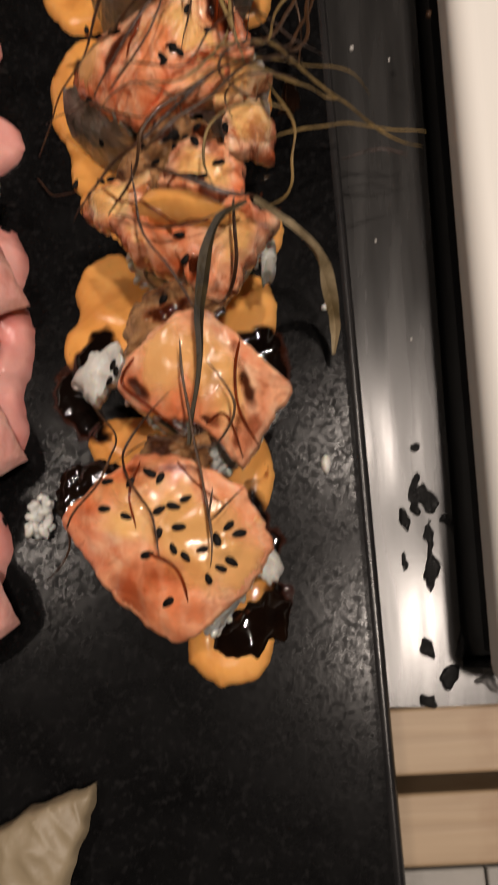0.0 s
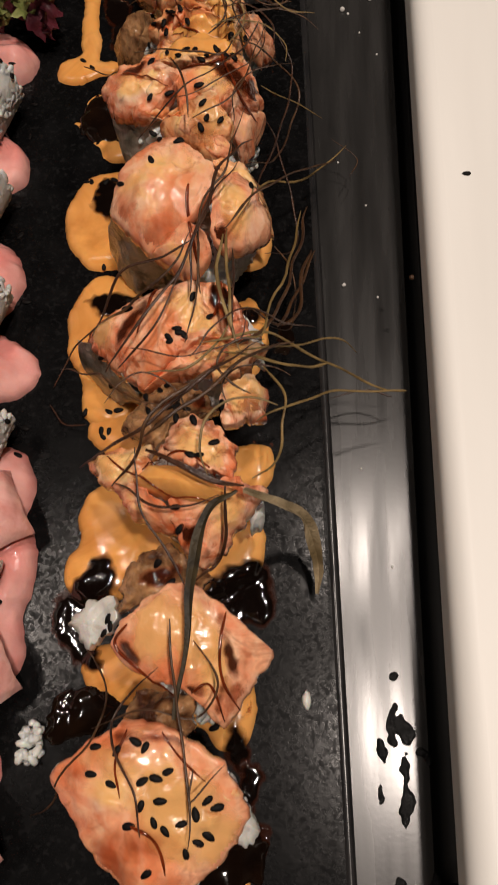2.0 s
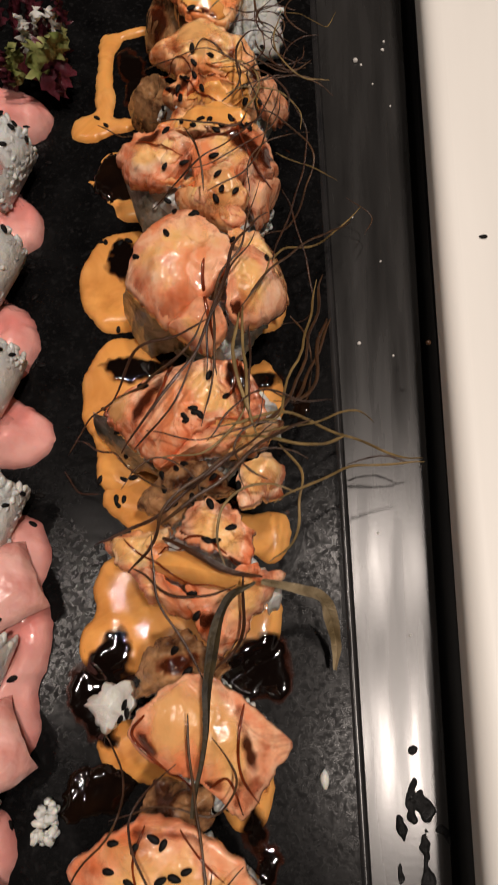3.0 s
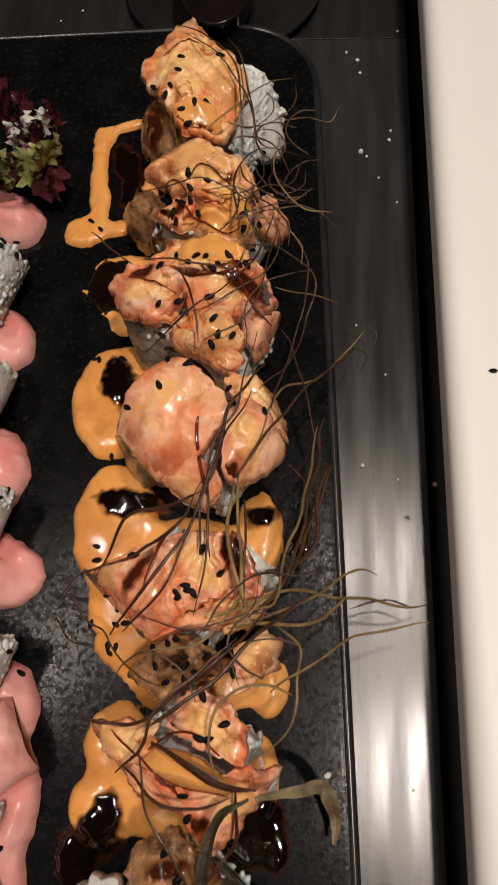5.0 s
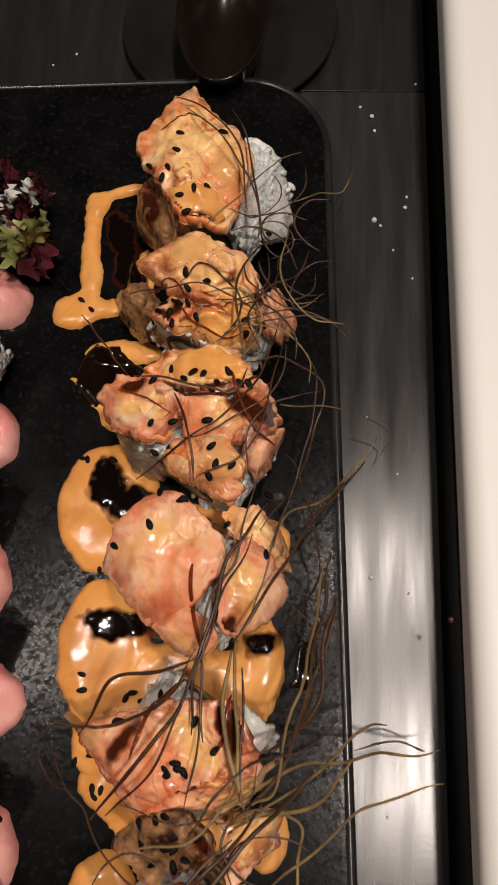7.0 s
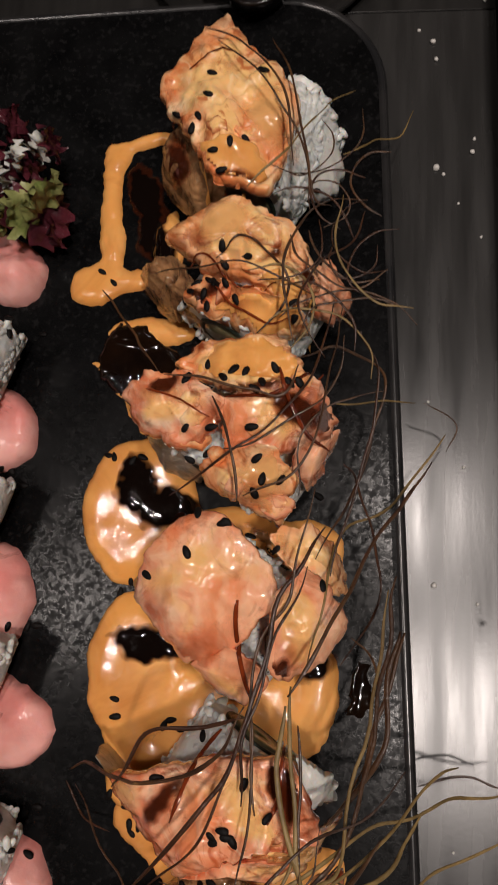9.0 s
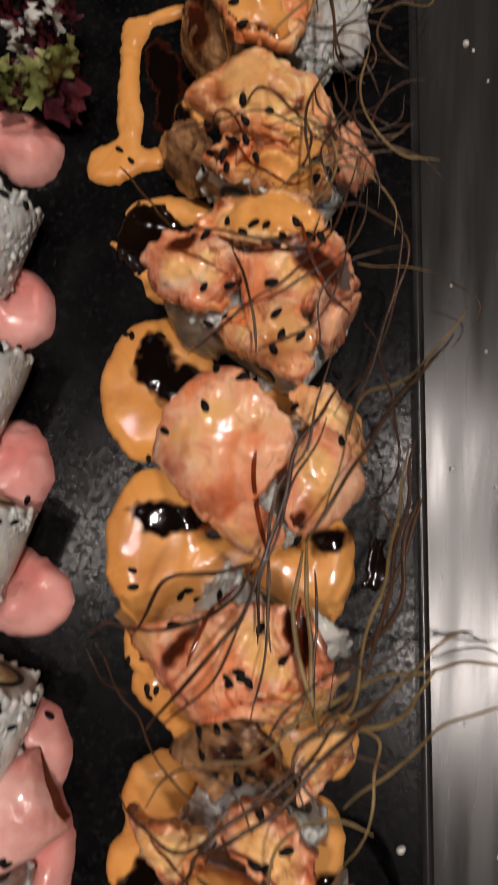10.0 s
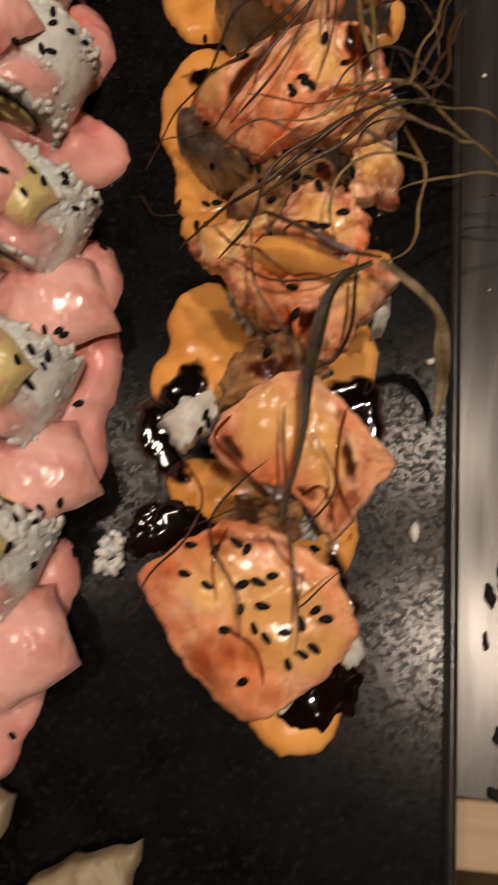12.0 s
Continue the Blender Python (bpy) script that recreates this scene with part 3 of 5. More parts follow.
tagged(base, "dark counter base under the worktop", "counter base", kind="structure")
gap = block("lower_frame", 0.03, 0.9, -0.0125, 0.9, DECK - 0.09, DECK - 0.0215, REAR)
tagged(gap, "dark frame under the cutting board", "frame", kind="structure")
tagged(lower, "dark shelf below the wooden slats", "shelf", kind="structure")


def plate():
    """The long slate-look plate: flat rough top, rounded corners, a smooth rolled rim."""
    ob = thing("serving_plate", -0.085, 0.09, DECK, "long black slate-look serving plate with a smooth rim", "plate")
    w, h, rad = 0.1065, 0.2225, 0.030
    turn = Matrix.Rotation(radians(2.9), 3, "Z")

    def outline(inset, z):
        pts, r = [], rad - inset
        for cx, cy, a0 in ((1, 1, 0), (-1, 1, 90), (-1, -1, 180), (1, -1, 270)):
            for k in range(13):
                a = radians(a0 + 90 * k / 12)
                pts.append((cx * (w - rad) + r * math.cos(a), cy * (h - rad) + r * math.sin(a), z))
        return [turn @ Vector(p) + Vector((-0.0825, 0.091, 0)) for p in pts]

    def skin(name, rows, mat, closed_top, label):
        verts, faces = [], []
        for inset, z in rows:
            verts += outline(inset, z)
        n = 52
        for k in range(len(rows) - 1):
            for s in range(n):
                faces.append((k * n + s, k * n + (s + 1) % n, (k + 1) * n + (s + 1) % n, (k + 1) * n + s))
        if closed_top:
            faces.append(tuple(range((len(rows) - 1) * n, len(rows) * n)))
        return part(name, verts, faces, mat, ob, label)

    skin("rim", [(0.006, DECK), (0.0015, DECK + 0.002), (0.0002, DECK + 0.007), (0, -0.0013), (0.0001, -0.0009), (0.0003, -0.0005), (0.0006, 0.0000), (0.0010, 0.0003), (0.0015, 0.0004), (0.0020, 0.0003), (0.0025, -0.0001)], PLATE_RIM, False, "smooth black rim")
    top = skin("surface", [(0.0025, -0.0001), (0.0035, 0), (0.006, 0)], SLATE, True, "rough black slate surface")
    for p in top.data.polygons:
        p.use_smooth = False


plate()

board = thing("cutting_board", 0.17, 0.2, DECK - 0.0215, "thick off-white plastic cutting board", "cutting board")
for ob in (block("slab", 0.0500, 0.40, -0.0165, 0.60, 0.002, 0.018, BOARD, 0.55, 0.0055, 6, (0.0475, 0, 0)),
           block("base", 0.0600, 0.39, -0.0115, 0.59, DECK - 0.0215, 0.002, RUBBER, 0.9, 0.0005, 1, (0.0475, 0, 0))):
    ob.location -= board.location
    ob.parent = board
for y0, y1 in ((-0.0375, -0.0228), (-0.0565, -0.0412)):
    ob = block("wooden_slat", 0.020, 0.40, y0, y1, DECK - 0.035, DECK + 0.0005, WOOD, 3.0, 0.0008, 2, (0.034, -0.03, 0))
    tagged(ob, "pale wooden slat with darker end grain beside the plate", "slat", "wooden slats")
for k in range(3):
    ob = block("grey_tile", 0.02 + k * 0.031, 0.0505 + k * 0.031, -0.09, -0.0585, DECK - 0.035, DECK - 0.004, TILE, 3.0, 0.0006, 2, (0.034, -0.03, 0))
    tagged(ob, "small grey tile below the wooden slats", "tile", "grey tiles")

# residue stuck to the worktop
for i, (lobes, h, mat, label) in enumerate((
        ([(43, 26, 5.5, 2.8, 120), (47.5, 21.5, 3.6, 1.8, 130), (39, 28, 2.8, 1.4, 70), (40, 24, 3, 1.6, 100)], 0.7, TAR, "torn black residue stuck to the worktop"),
        ([(42.8, 17, 1.8, 5), (43.2, 10, 1.4, 3.5), (42.6, 4, 1.2, 3)], 0.6, TAR, "streak of black residue on the worktop"),
        ([(37, 21, 0.9, 4.5, 15), (36.5, 13, 0.7, 3)], 0.4, TAR, "thin scraped residue on the worktop"),
        ([(37, 39, 3.2, 0.6, 5), (40, 40, 1.6, 0.5)], 0.4, TAR, "thin dark scratch of residue on the worktop"),
        ([(41, -9, 1.3, 2.6, 20)], 0.5, TAR, "small black residue on the worktop"),
        ([(49, -9, 2.0, 4, 150), (46, -16, 2.2, 4, 160), (40, -21, 3, 1.4)], 0.8, TAR, "crumpled black residue at the worktop's edge"),
        ([(54, -16.5, 5, 2.4, -15), (62, -18.5, 6, 2.2, -10)], 0.9, FOIL, "grey crumpled residue below the board"))):
    v, f = pool([(x, y, 0.8 * rx, 0.8 * ry, *turned) for x, y, rx, ry, *turned in lobes], h, 0.25, 0.9, 0.5, 1.5, 40 + i, lumps=1.6, sink=0.1)
    v[:, 2] += DECK
    whole("residue", v, f, mat, (lobes[0][0] * MM, lobes[0][1] * MM, DECK), label, "residue", "residue")


def lathe(profile, seg=56):
    verts, faces = [], []
    for r, z in profile:
        for s in range(seg):
            a = 2 * math.pi * s / seg
            verts.append((r * math.cos(a), r * math.sin(a), z))
    for k in range(len(profile) - 1):
        for s in range(seg):
            faces.append((k * seg + s, k * seg + (s + 1) % seg, (k + 1) * seg + (s + 1) % seg, (k + 1) * seg + s))
    return np.array(verts), faces


def disc_thing(name, x, y, profile, mat, label, category, fill=None):
    v, f = lathe(profile)
    ob = thing(name, x, y, DECK, label, category)
    part("body", v + np.array((x, y, DECK)), f, mat, ob)
    if fill:
        r, z = fill
        v, f = lathe([(r, z), (r * 0.97, z + 0.0003), (0.0005, z + 0.0003)])
        part("sauce", v + np.array((x, y, DECK)), f, SOY, ob, "dark soy sauce")
    return ob


disc_thing("saucer", -0.023, 0.3495, [(0.0001, 0.001), (0.028, 0.001), (0.036, 0.0025), (0.0385, 0.004), (0.0378, 0.0052), (0.034, 0.0042), (0.028, 0.003), (0.0001, 0.003)], LACQUER, "flat round black saucer on the worktop", "saucer")
bowl = disc_thing("sauce_bowl", -0.023, 0.336, [(0.0001, 0.0055), (0.016, 0.0055), (0.020, 0.009), (0.0245, 0.020), (0.0250, 0.0215), (0.0243, 0.0218), (0.0185, 0.010), (0.0001, 0.009)], BOWL, "small oval glossy black bowl standing on the saucer", "bowl")
bowl.scale = (0.62, 1.2, 1.0)

# ---- sauce puddles on the plate ----
def puddle(name, lobes, h, mat, label, seed, group, base=None, **more):
    if mat is EEL:
        h *= 0.6
        more = {"rough": 2.2, "step": 0.6, "edge": 3.0, **more}
    v, f = pool(lobes, h, seed=seed, base=base, **more)
    if mat is EEL and base and seed not in (22, 28, 30, 31):
        mat = EEL_RIM
    c = np.array([l[:2] for l in lobes]).mean(0) * MM
    ob = whole(name, v, f, mat, (c[0], c[1], 0), label, "sauce", group)
    ground.add(v, f)
    return ob


G1, G2 = "orange sauce puddles", "pools of dark sauce"
puddle("orange_sauce", [(-59, 265, 3, 4), (-59, 252, 2.8, 9), (-57, 239, 3, 8), (-62, 228, 6, 5.5), (-53, 230, 7, 3), (-51, 271, 7, 2.2, 15), (-42, 240, 4, 10)], 2.2, ORANGE, "glossy orange mayonnaise streaked and looped beside the roll", 1, G1)
puddle("orange_sauce", [(-54, 203, 6, 1.6, -40), (-44, 216, 12, 4), (-40, 196, 9, 5)], 2.2, ORANGE, "thin orange mayonnaise smear under the roll", 2, G1)
puddle("orange_sauce", [(-44, 170, 14.5, 18), (-2, 161, 8, 8), (-20, 160, 18, 12)], 3.0, ORANGE, "wide round puddle of orange mayonnaise", 3, G1)
puddle("orange_sauce", [(-41.5, 133, 12, 18), (-38, 110, 8.5, 9), (-1, 131, 6.5, 13), (-20, 122, 18, 14)], 3.0, ORANGE, "wide puddle of orange mayonnaise under the rolls", 4, G1)
puddle("orange_sauce", [(-34, 101, 10, 7), (-16, 92, 18, 8), (3, 92, 5, 7)], 2.8, ORANGE, "small rounded puddle of orange mayonnaise", 5, G1)
puddle("orange_sauce", [(-35, 76, 9, 11), (-37, 62, 9, 8), (0, 71, 6, 10), (-16, 66, 18, 12)], 2.8, ORANGE, "lobed puddle of orange mayonnaise", 6, G1)
puddle("orange_sauce", [(-29, 38, 10, 7), (-12, 36, 15, 10), (-1, 29, 6, 9)], 2.8, ORANGE, "orange mayonnaise beneath the roll slices", 7, G1)
puddle("orange_sauce", [(-5, -8, 9.5, 8.5), (-4, 4, 9, 10)], 3.4, ORANGE, "rounded tongue of orange mayonnaise at the row's end", 8, G1)

on = ground.z
puddle("dark_sauce", [(-50, 256, 5, 8, 15), (-47, 245, 4.5, 9), (-43, 236, 4, 6)], 1.4, EEL, "glossy dark sauce streak on orange mayonnaise", 21, G2, on)
puddle("dark_sauce", [(-50, 209, 8, 8.5), (-43, 205, 8, 7)], 1.8, EEL, "glossy black pool of sauce on the plate", 22, G2, on)
puddle("dark_sauce", [(-44, 176, 6, 7, 20), (-38, 170, 7, 5), (-33, 171, 4, 3)], 1.4, EEL, "glossy black sauce pooled on orange mayonnaise", 23, G2, on)
puddle("dark_sauce", [(-38, 138.5, 9, 5, 5), (-30, 139, 4, 3)], 1.7, EEL, "glossy black sauce pooled on orange mayonnaise", 24, G2, on)
puddle("dark_sauce", [(-1, 136, 6.5, 4, 25)], 1.4, EEL, "small glossy black sauce pool", 25, G2, on)
puddle("dark_sauce", [(-37.5, 57, 6.5, 9, -25), (-44, 50, 3.5, 8, 20), (-38, 43, 4, 6, 40)], 1.7, EEL, "glossy black sauce running off the mayonnaise", 26, G2, on)
puddle("dark_sauce", [(1, 60, 8, 7), (-4, 55, 6, 6), (6, 55, 3, 6)], 2.0, EEL, "spattered glossy black sauce pool", 27, G2, on, rough=1.6)
puddle("dark_sauce", [(-36, 29, 8, 5.5, 15), (-43, 27, 3.5, 4.5)], 1.8, EEL, "glossy black sauce pool on the plate", 28, G2, on)
puddle("dark_sauce", [(1, 22, 4, 6), (4, 12, 3, 7), (5, 0, 4, 5)], 1.4, EEL, "glossy black sauce along the roll", 29, G2, on)
puddle("dark_sauce", [(-2, -4, 7.5, 5.5, 5), (4, -2, 4, 5)], 2.2, EEL, "glossy black sauce pooled at the end of the row", 31, G2, on)
puddle("dark_sauce", [(10, 131, 2.6, 6.5, -8)], 0.8, EEL, "thin glossy sauce film on the plate", 30, G2, on)

# ---- the orange row ----
ROW = "seared salmon roll slices"


def sushi(cx, cy, turn, slices, label, glaze=(), drizzle=(), sesame=(), radius=14.8, length=18.0, lift=0.0, sauce=ORANGE, group=ROW, tip=0.0, fill=CUCUMBER, seed=1.0):
    """One slice of a rice roll with draped fish, sauces and seeds (mm)."""
    ob = thing("sushi_roll_slice", cx * MM, cy * MM, 0.0, label, "sushi", group)
    v, f, R = rice_roll(cx, cy, turn, radius, length, lift, 900, tip, 1.35 if sauce is ORANGE else 1.6)
    tagged(part("rice", v, f, RICE, ob, "white sticky rice grains"), kind="stuff")
    ground.add(v, f)
    for end in (-1, 1):
        v, f = face_disc(cx, cy, R, radius, length, lift, end, radius * 0.50, radius * 0.58, 0.5)
        part("nori", v, f, NORI, ob, "dark seaweed ring")
        v, f = face_disc(cx, cy, R, radius, length, lift, end, 0.3, radius * 0.49, 0.6, 0.9)
        part("filling", v, f, fill, ob, "green and cream filling")
    for k, (corners, top, drop, mat) in enumerate(slices):
        calm = 0.5 if sauce is PINK else 1.0
        v, f = slab(corners, top, drop, 4.5, seed + k * 3.1 + cx, fold=(1.35 if mat is FLESH_GLAZED else 0.9) * calm, ragged=1.3 * calm)
        part("salmon_slice", v, f, mat, ob, "seared glazed salmon slice")
        ground.add(v, f)
    dress(ob, glaze, drizzle, sauce, seed)
    seeds(ob, *sesame)
    return ob


def dress(ob, glaze=(), drizzle=(), sauce=ORANGE, seed=1.0, seared=()):
    """Pools of glaze and threads of dark sauce laid over a slice (mm)."""
    for k, (lobes, h) in enumerate(glaze):
        v, f = pool([(x, y, rx + 1.5, ry + 1.5, *turned) for x, y, rx, ry, *turned in lobes], h * 0.8, 0.7, 4.5 if h >= 1.5 else 7.0, 1.2, 2.6, seed + 50 + k, ground.z, 0.5, -0.06, 6.0)
        part("orange_glaze" if sauce is ORANGE else "pink_glaze", v, f, (ORANGE if h >= 1.5 else GLAZE) if sauce is ORANGE else GLAZE_PINK, ob)
        ground.add(v, f)
    for k, lobe in enumerate(seared):
        v, f = pool([lobe], 0.2, 0.5, 9.0, 0.8, 2.4, seed + 65 + k, ground.z, 0.5, -0.1, 2.4)
        part("seared_patch", v, f, STAIN, ob, "dark red seared patch")
        ground.add(v, f)
    for k, lobes in enumerate(drizzle):
        v, f = pool([(x, y, rx + 0.3, ry + 0.3, *turned) for x, y, rx, ry, *turned in lobes], 0.35, 0.36, 2.0, 0.7, 1.3, seed + 80 + k, ground.z, 0.5, -0.12, 2.4)
        part("dark_drizzle", v, f, DRIZZLE, ob, "glossy dark sauce")
        ground.add(v, f)


LAID = {FLESH: ("salmon_slice", "pink seared salmon slice", 0.8), FLESH_SMOOTH: ("salmon_slice", "smooth pink salmon slice with seared rim", 0.42), FLESH_GLAZED: ("salmon_slice", "salmon slice under orange glaze", 1.15),
        SOAKED: ("soaked_rice", "rice soaked brown with dark sauce", 1.5), RICE: ("rice_edge", "ragged edge of white rice", 0.4),
        CUT_FACE: ("cut_face", "cut end showing rice and cucumber", 0.8), ORANGE: ("orange_glaze", "thick tongue of orange sauce", 0.12)}


def fish(ob, corners, top, mat):
    """One torn slice of salmon, or a lump of rice, lying on a roll slice (mm)."""
    name, label, fold = LAID[mat]
    v, f = fillet(corners, top, 5.0, corners[0][0] + 0.37 * corners[1][1], fold, 0.6 if mat in (FLESH_SMOOTH, ORANGE) else 1.2)
    part(name, v, f, mat, ob, label)
    ground.add(v, f)


def flakes(ob, n, x, y, sx, sy, mat):
    """Small torn flakes of salmon strewn over a slice (mm)."""
    for _ in range(n):
        px, py, size, turn = x + rng.uniform(-1, 1) * sx, y + rng.uniform(-1, 1) * sy, rng.uniform(1.8, 4.0), rng.uniform(0, 6.3)
        ring = []
        for k in range(5):
            r = size * rng.uniform(0.65, 1.25)
            cx, cy = px + r * math.cos(turn + k * 1.257), py + 0.7 * r * math.sin(turn + k * 1.257)
            ring.append((cx, cy, max(ground.hit(px, py)[0] - 2.5, ground.hit(cx, cy)[0]) + 0.3))
        v, f = fillet(ring, sum(q[2] for q in ring) / 5 + rng.uniform(0.3, 0.8), 1.8, px, 0.4, 0.6, 40, 7)
        part("salmon_flake", v, f, mat, ob)
        ground.add(v, f)


roll = sushi(-15, 257, 62, (), "seared salmon roll slice with sauces and sesame at the row's end", radius=14.5, length=25, lift=0.0, seed=3)
fish(roll, [(-11, 270, 27), (-4, 269, 25), (1, 261, 19), (2, 252, 11), (-5, 245, 15), (-9, 250, 26)], 27, RICE)
fish(roll, [(-42, 257, 20), (-35, 255, 30), (-25, 244, 29), (-25, 240, 22), (-32, 239, 14), (-42, 250, 12)], 28, SOAKED)
fish(roll, [(-25, 279, 34), (-34, 271, 35), (-41, 264, 30), (-33, 250, 36), (-25, 238, 36), (-14, 236, 33), (-9, 246, 33), (-8, 262, 31), (-19, 272, 34)], 41, FLESH_GLAZED)
flakes(roll, 6, -20, 247, 8, 7, FLESH_GLAZED)
dress(roll, [([(-22, 241, 6, 4)], 1.6), ([(-14, 252, 5, 8, 40)], 0.8)],
      [[(-21, 238, 4, 1.5)], [(-36, 249, 3, 5, 30)]], seed=3,
      seared=[(-38, 259, 3, 6), (-11, 249, 3, 7), (-22, 266, 7, 3, 20)])
sow(roll, [(-27, 263), (-35, 255), (-27, 256), (-29, 251), (-31, 249), (-26, 243), (-22, 244), (-19, 246), (-24, 239), (-16, 263), (-4, 247), (-5, 245), (-1, 238), (-27, 238), (-13, 236)])
roll = sushi(-17, 216, 60, (), "salmon roll slice with pooled orange glaze and many seeds", radius=15.5, seed=5)
fish(roll, [(-46, 226, 14), (-35, 224, 28), (-26, 213, 32), (-26, 211, 18), (-40, 217, 8)], 26, SOAKED)
fish(roll, [(-1, 224, 27), (6, 218, 20), (1, 212, 20), (-4, 211, 28), (-4, 218, 30)], 30, FLESH)
fish(roll, [(-31, 213, 31), (-26, 216, 35), (-15, 211, 39), (-6, 210, 36), (-4, 206, 29), (-13, 204, 29), (-22, 208, 29)], 38, FLESH_GLAZED)
fish(roll, [(-35, 225, 33), (-28, 229, 37), (-20, 232, 39), (-8, 227, 37), (-2, 217, 33), (-6, 209, 35), (-15, 213, 38), (-26, 217, 35)], 43, FLESH_GLAZED)
flakes(roll, 9, -16, 219, 11, 9, FLESH_GLAZED)
flakes(roll, 4, -26, 212, 6, 4, FLESH)
dress(roll, [([(-22, 225, 8, 3.5, -20)], 1.0), ([(-12, 209, 8, 3, 10)], 1.6)],
      [[(-24, 213, 5, 1.6, 20)], [(-4, 216, 1.5, 5)], [(-30, 212, 4, 3)], [(-12, 219, 5, 1.2, 35)]], seed=5,
      seared=[(-12, 223, 7, 3.5), (-19, 209, 7, 3), (3, 217, 3, 4), (-27, 222, 4, 4)])
sow(roll, [(-22, 220), (-17, 218), (-25, 215), (-21, 213), (-23, 213), (-19, 210), (-25, 210), (-28, 215), (-32, 215), (-35, 213), (-11, 202), (-6, 201), (-3, 212), (-5, 209)])
seeds(roll, (-27, 212, 6, 5, 8), (-6, 207, 5, 3, 3))
roll = sushi(-16, 183, 58, (), "seared salmon roll slice with browned ridges and dark drizzle", radius=15.5, length=20, seed=7)
fish(roll, [(-42, 191, 27), (-40, 186, 20), (-36, 179, 10), (-28, 176, 8), (-23, 177, 26), (-29, 180, 31)], 27, CUT_FACE)
fish(roll, [(-30, 196, 37), (-25, 200, 38), (-10, 202, 38), (-4, 194, 40), (-9, 188, 41), (-21, 190, 40)], 42, FLESH_GLAZED)
fish(roll, [(-6, 176, 36), (-3, 182, 36), (3, 185, 27), (1, 179, 23), (-3, 173, 25)], 34, FLESH)
fish(roll, [(-42, 191, 30), (-37, 195, 35), (-29, 194, 38), (-19, 188, 41), (-23, 181, 37), (-30, 180, 32), (-38, 184, 29)], 40, FLESH)
fish(roll, [(-21, 188, 40), (-9, 191, 42), (-3, 194, 39), (3, 187, 32), (-1, 181, 34), (-10, 178, 39), (-19, 177, 37)], 43, FLESH)
fish(roll, [(-25, 176, 33), (-18, 179, 38), (-10, 179, 42), (-5, 174, 39), (-8, 165, 32), (-14, 168, 35), (-21, 170, 33)], 42, FLESH_GLAZED)
flakes(roll, 8, -15, 186, 14, 9, FLESH_GLAZED)
flakes(roll, 4, -10, 173, 7, 5, FLESH)
dress(roll, [([(-14, 196, 11, 3, -5)], 1.6), ([(-11, 173, 4, 5)], 1.1)],
      [[(-5, 186, 3, 6, 60)], [(-14, 190, 9, 1.1, 8)], [(0, 186, 2, 4)], [(-32, 192, 4, 2, 30)]], seed=7,
      seared=[(-34, 190, 6, 4), (-5, 187, 6, 6), (-14, 169, 4, 5), (-22, 186, 4, 3), (-12, 181, 7, 3, 10)])
sow(roll, [(-30, 195), (-23, 195), (-27, 192), (-20, 192), (-18, 193), (-15, 193), (-12, 191), (-27, 183), (-22, 183), (-14, 182), (-27, 178), (-24, 179), (-12, 176), (-11, 173), (-8, 173), (-13, 170), (-1, 175)])
seeds(roll, (-15, 192, 11, 3, 5))
roll = sushi(-15, 150, 58, (), "pink seared salmon roll slice with two thick folds", radius=14, length=20, seed=9)
fish(roll, [(-37, 151, 29), (-29, 143, 31), (-19, 141, 29), (-24, 142, 14), (-35, 144, 4), (-41, 154, 10)], 26, CUT_FACE)
fish(roll, [(-10, 163, 36), (-2, 166, 31), (4, 160, 24), (6, 153, 19), (1, 153, 29), (-5, 156, 36)], 35, FLESH_GLAZED)
fish(roll, [(-24, 138, 31), (-15, 142, 40), (-10, 139, 40), (-9, 135, 35), (-13, 131, 31), (-18, 133, 31)], 39, FLESH_SMOOTH)
fish(roll, [(-8, 152, 43), (-3, 157, 39), (2, 154, 36), (6, 146, 30), (1, 140, 33), (-5, 136, 35), (-9, 139, 40)], 43, FLESH_SMOOTH)
fish(roll, [(-36, 150, 32), (-33, 159, 37), (-26, 166, 39), (-18, 166, 41), (-9, 157, 43), (-7, 150, 43), (-15, 142, 39), (-25, 138, 32)], 45, FLESH_SMOOTH)
dress(roll, [([(-10, 161, 5, 3, -40)], 0.9)],
      [[(-9, 141, 1.3, 7, 10)], [(-6, 139, 2, 3)]], seed=9,
      seared=[(-32, 148, 4, 8, -30), (-23, 141, 9, 4, 25), (-5, 141, 4, 5), (-16, 136, 5, 4)])
sow(roll, [(-23, 166), (-18, 164), (-17, 164), (-14, 163), (-11, 161), (-24, 158), (-32, 154), (-8, 160), (1, 154)])
roll = sushi(-17, 114, 58, (), "seared salmon roll slice buried under fried leek", radius=13.5, length=20, seed=11)
fish(roll, [(-43, 118, 23), (-35, 113, 28), (-26, 102, 29), (-21, 103, 20), (-37, 109, 6), (-45, 117, 8)], 24, CUT_FACE)
fish(roll, [(-3, 123, 34), (3, 119, 27), (5, 113, 19), (-1, 114, 29)], 31, RICE)
fish(roll, [(-23, 101, 31), (-17, 106, 37), (-10, 108, 41), (-3, 108, 39), (-7, 104, 37), (-16, 103, 32)], 39, FLESH)
fish(roll, [(-11, 110, 41), (1, 112, 38), (5, 113, 31), (1, 106, 31), (-7, 103, 36)], 39, FLESH_GLAZED)
fish(roll, [(-40, 116, 26), (-31, 119, 35), (-20, 123, 40), (-11, 125, 42), (-4, 124, 42), (2, 111, 39), (-10, 109, 42), (-24, 101, 31)], 44, FLESH)
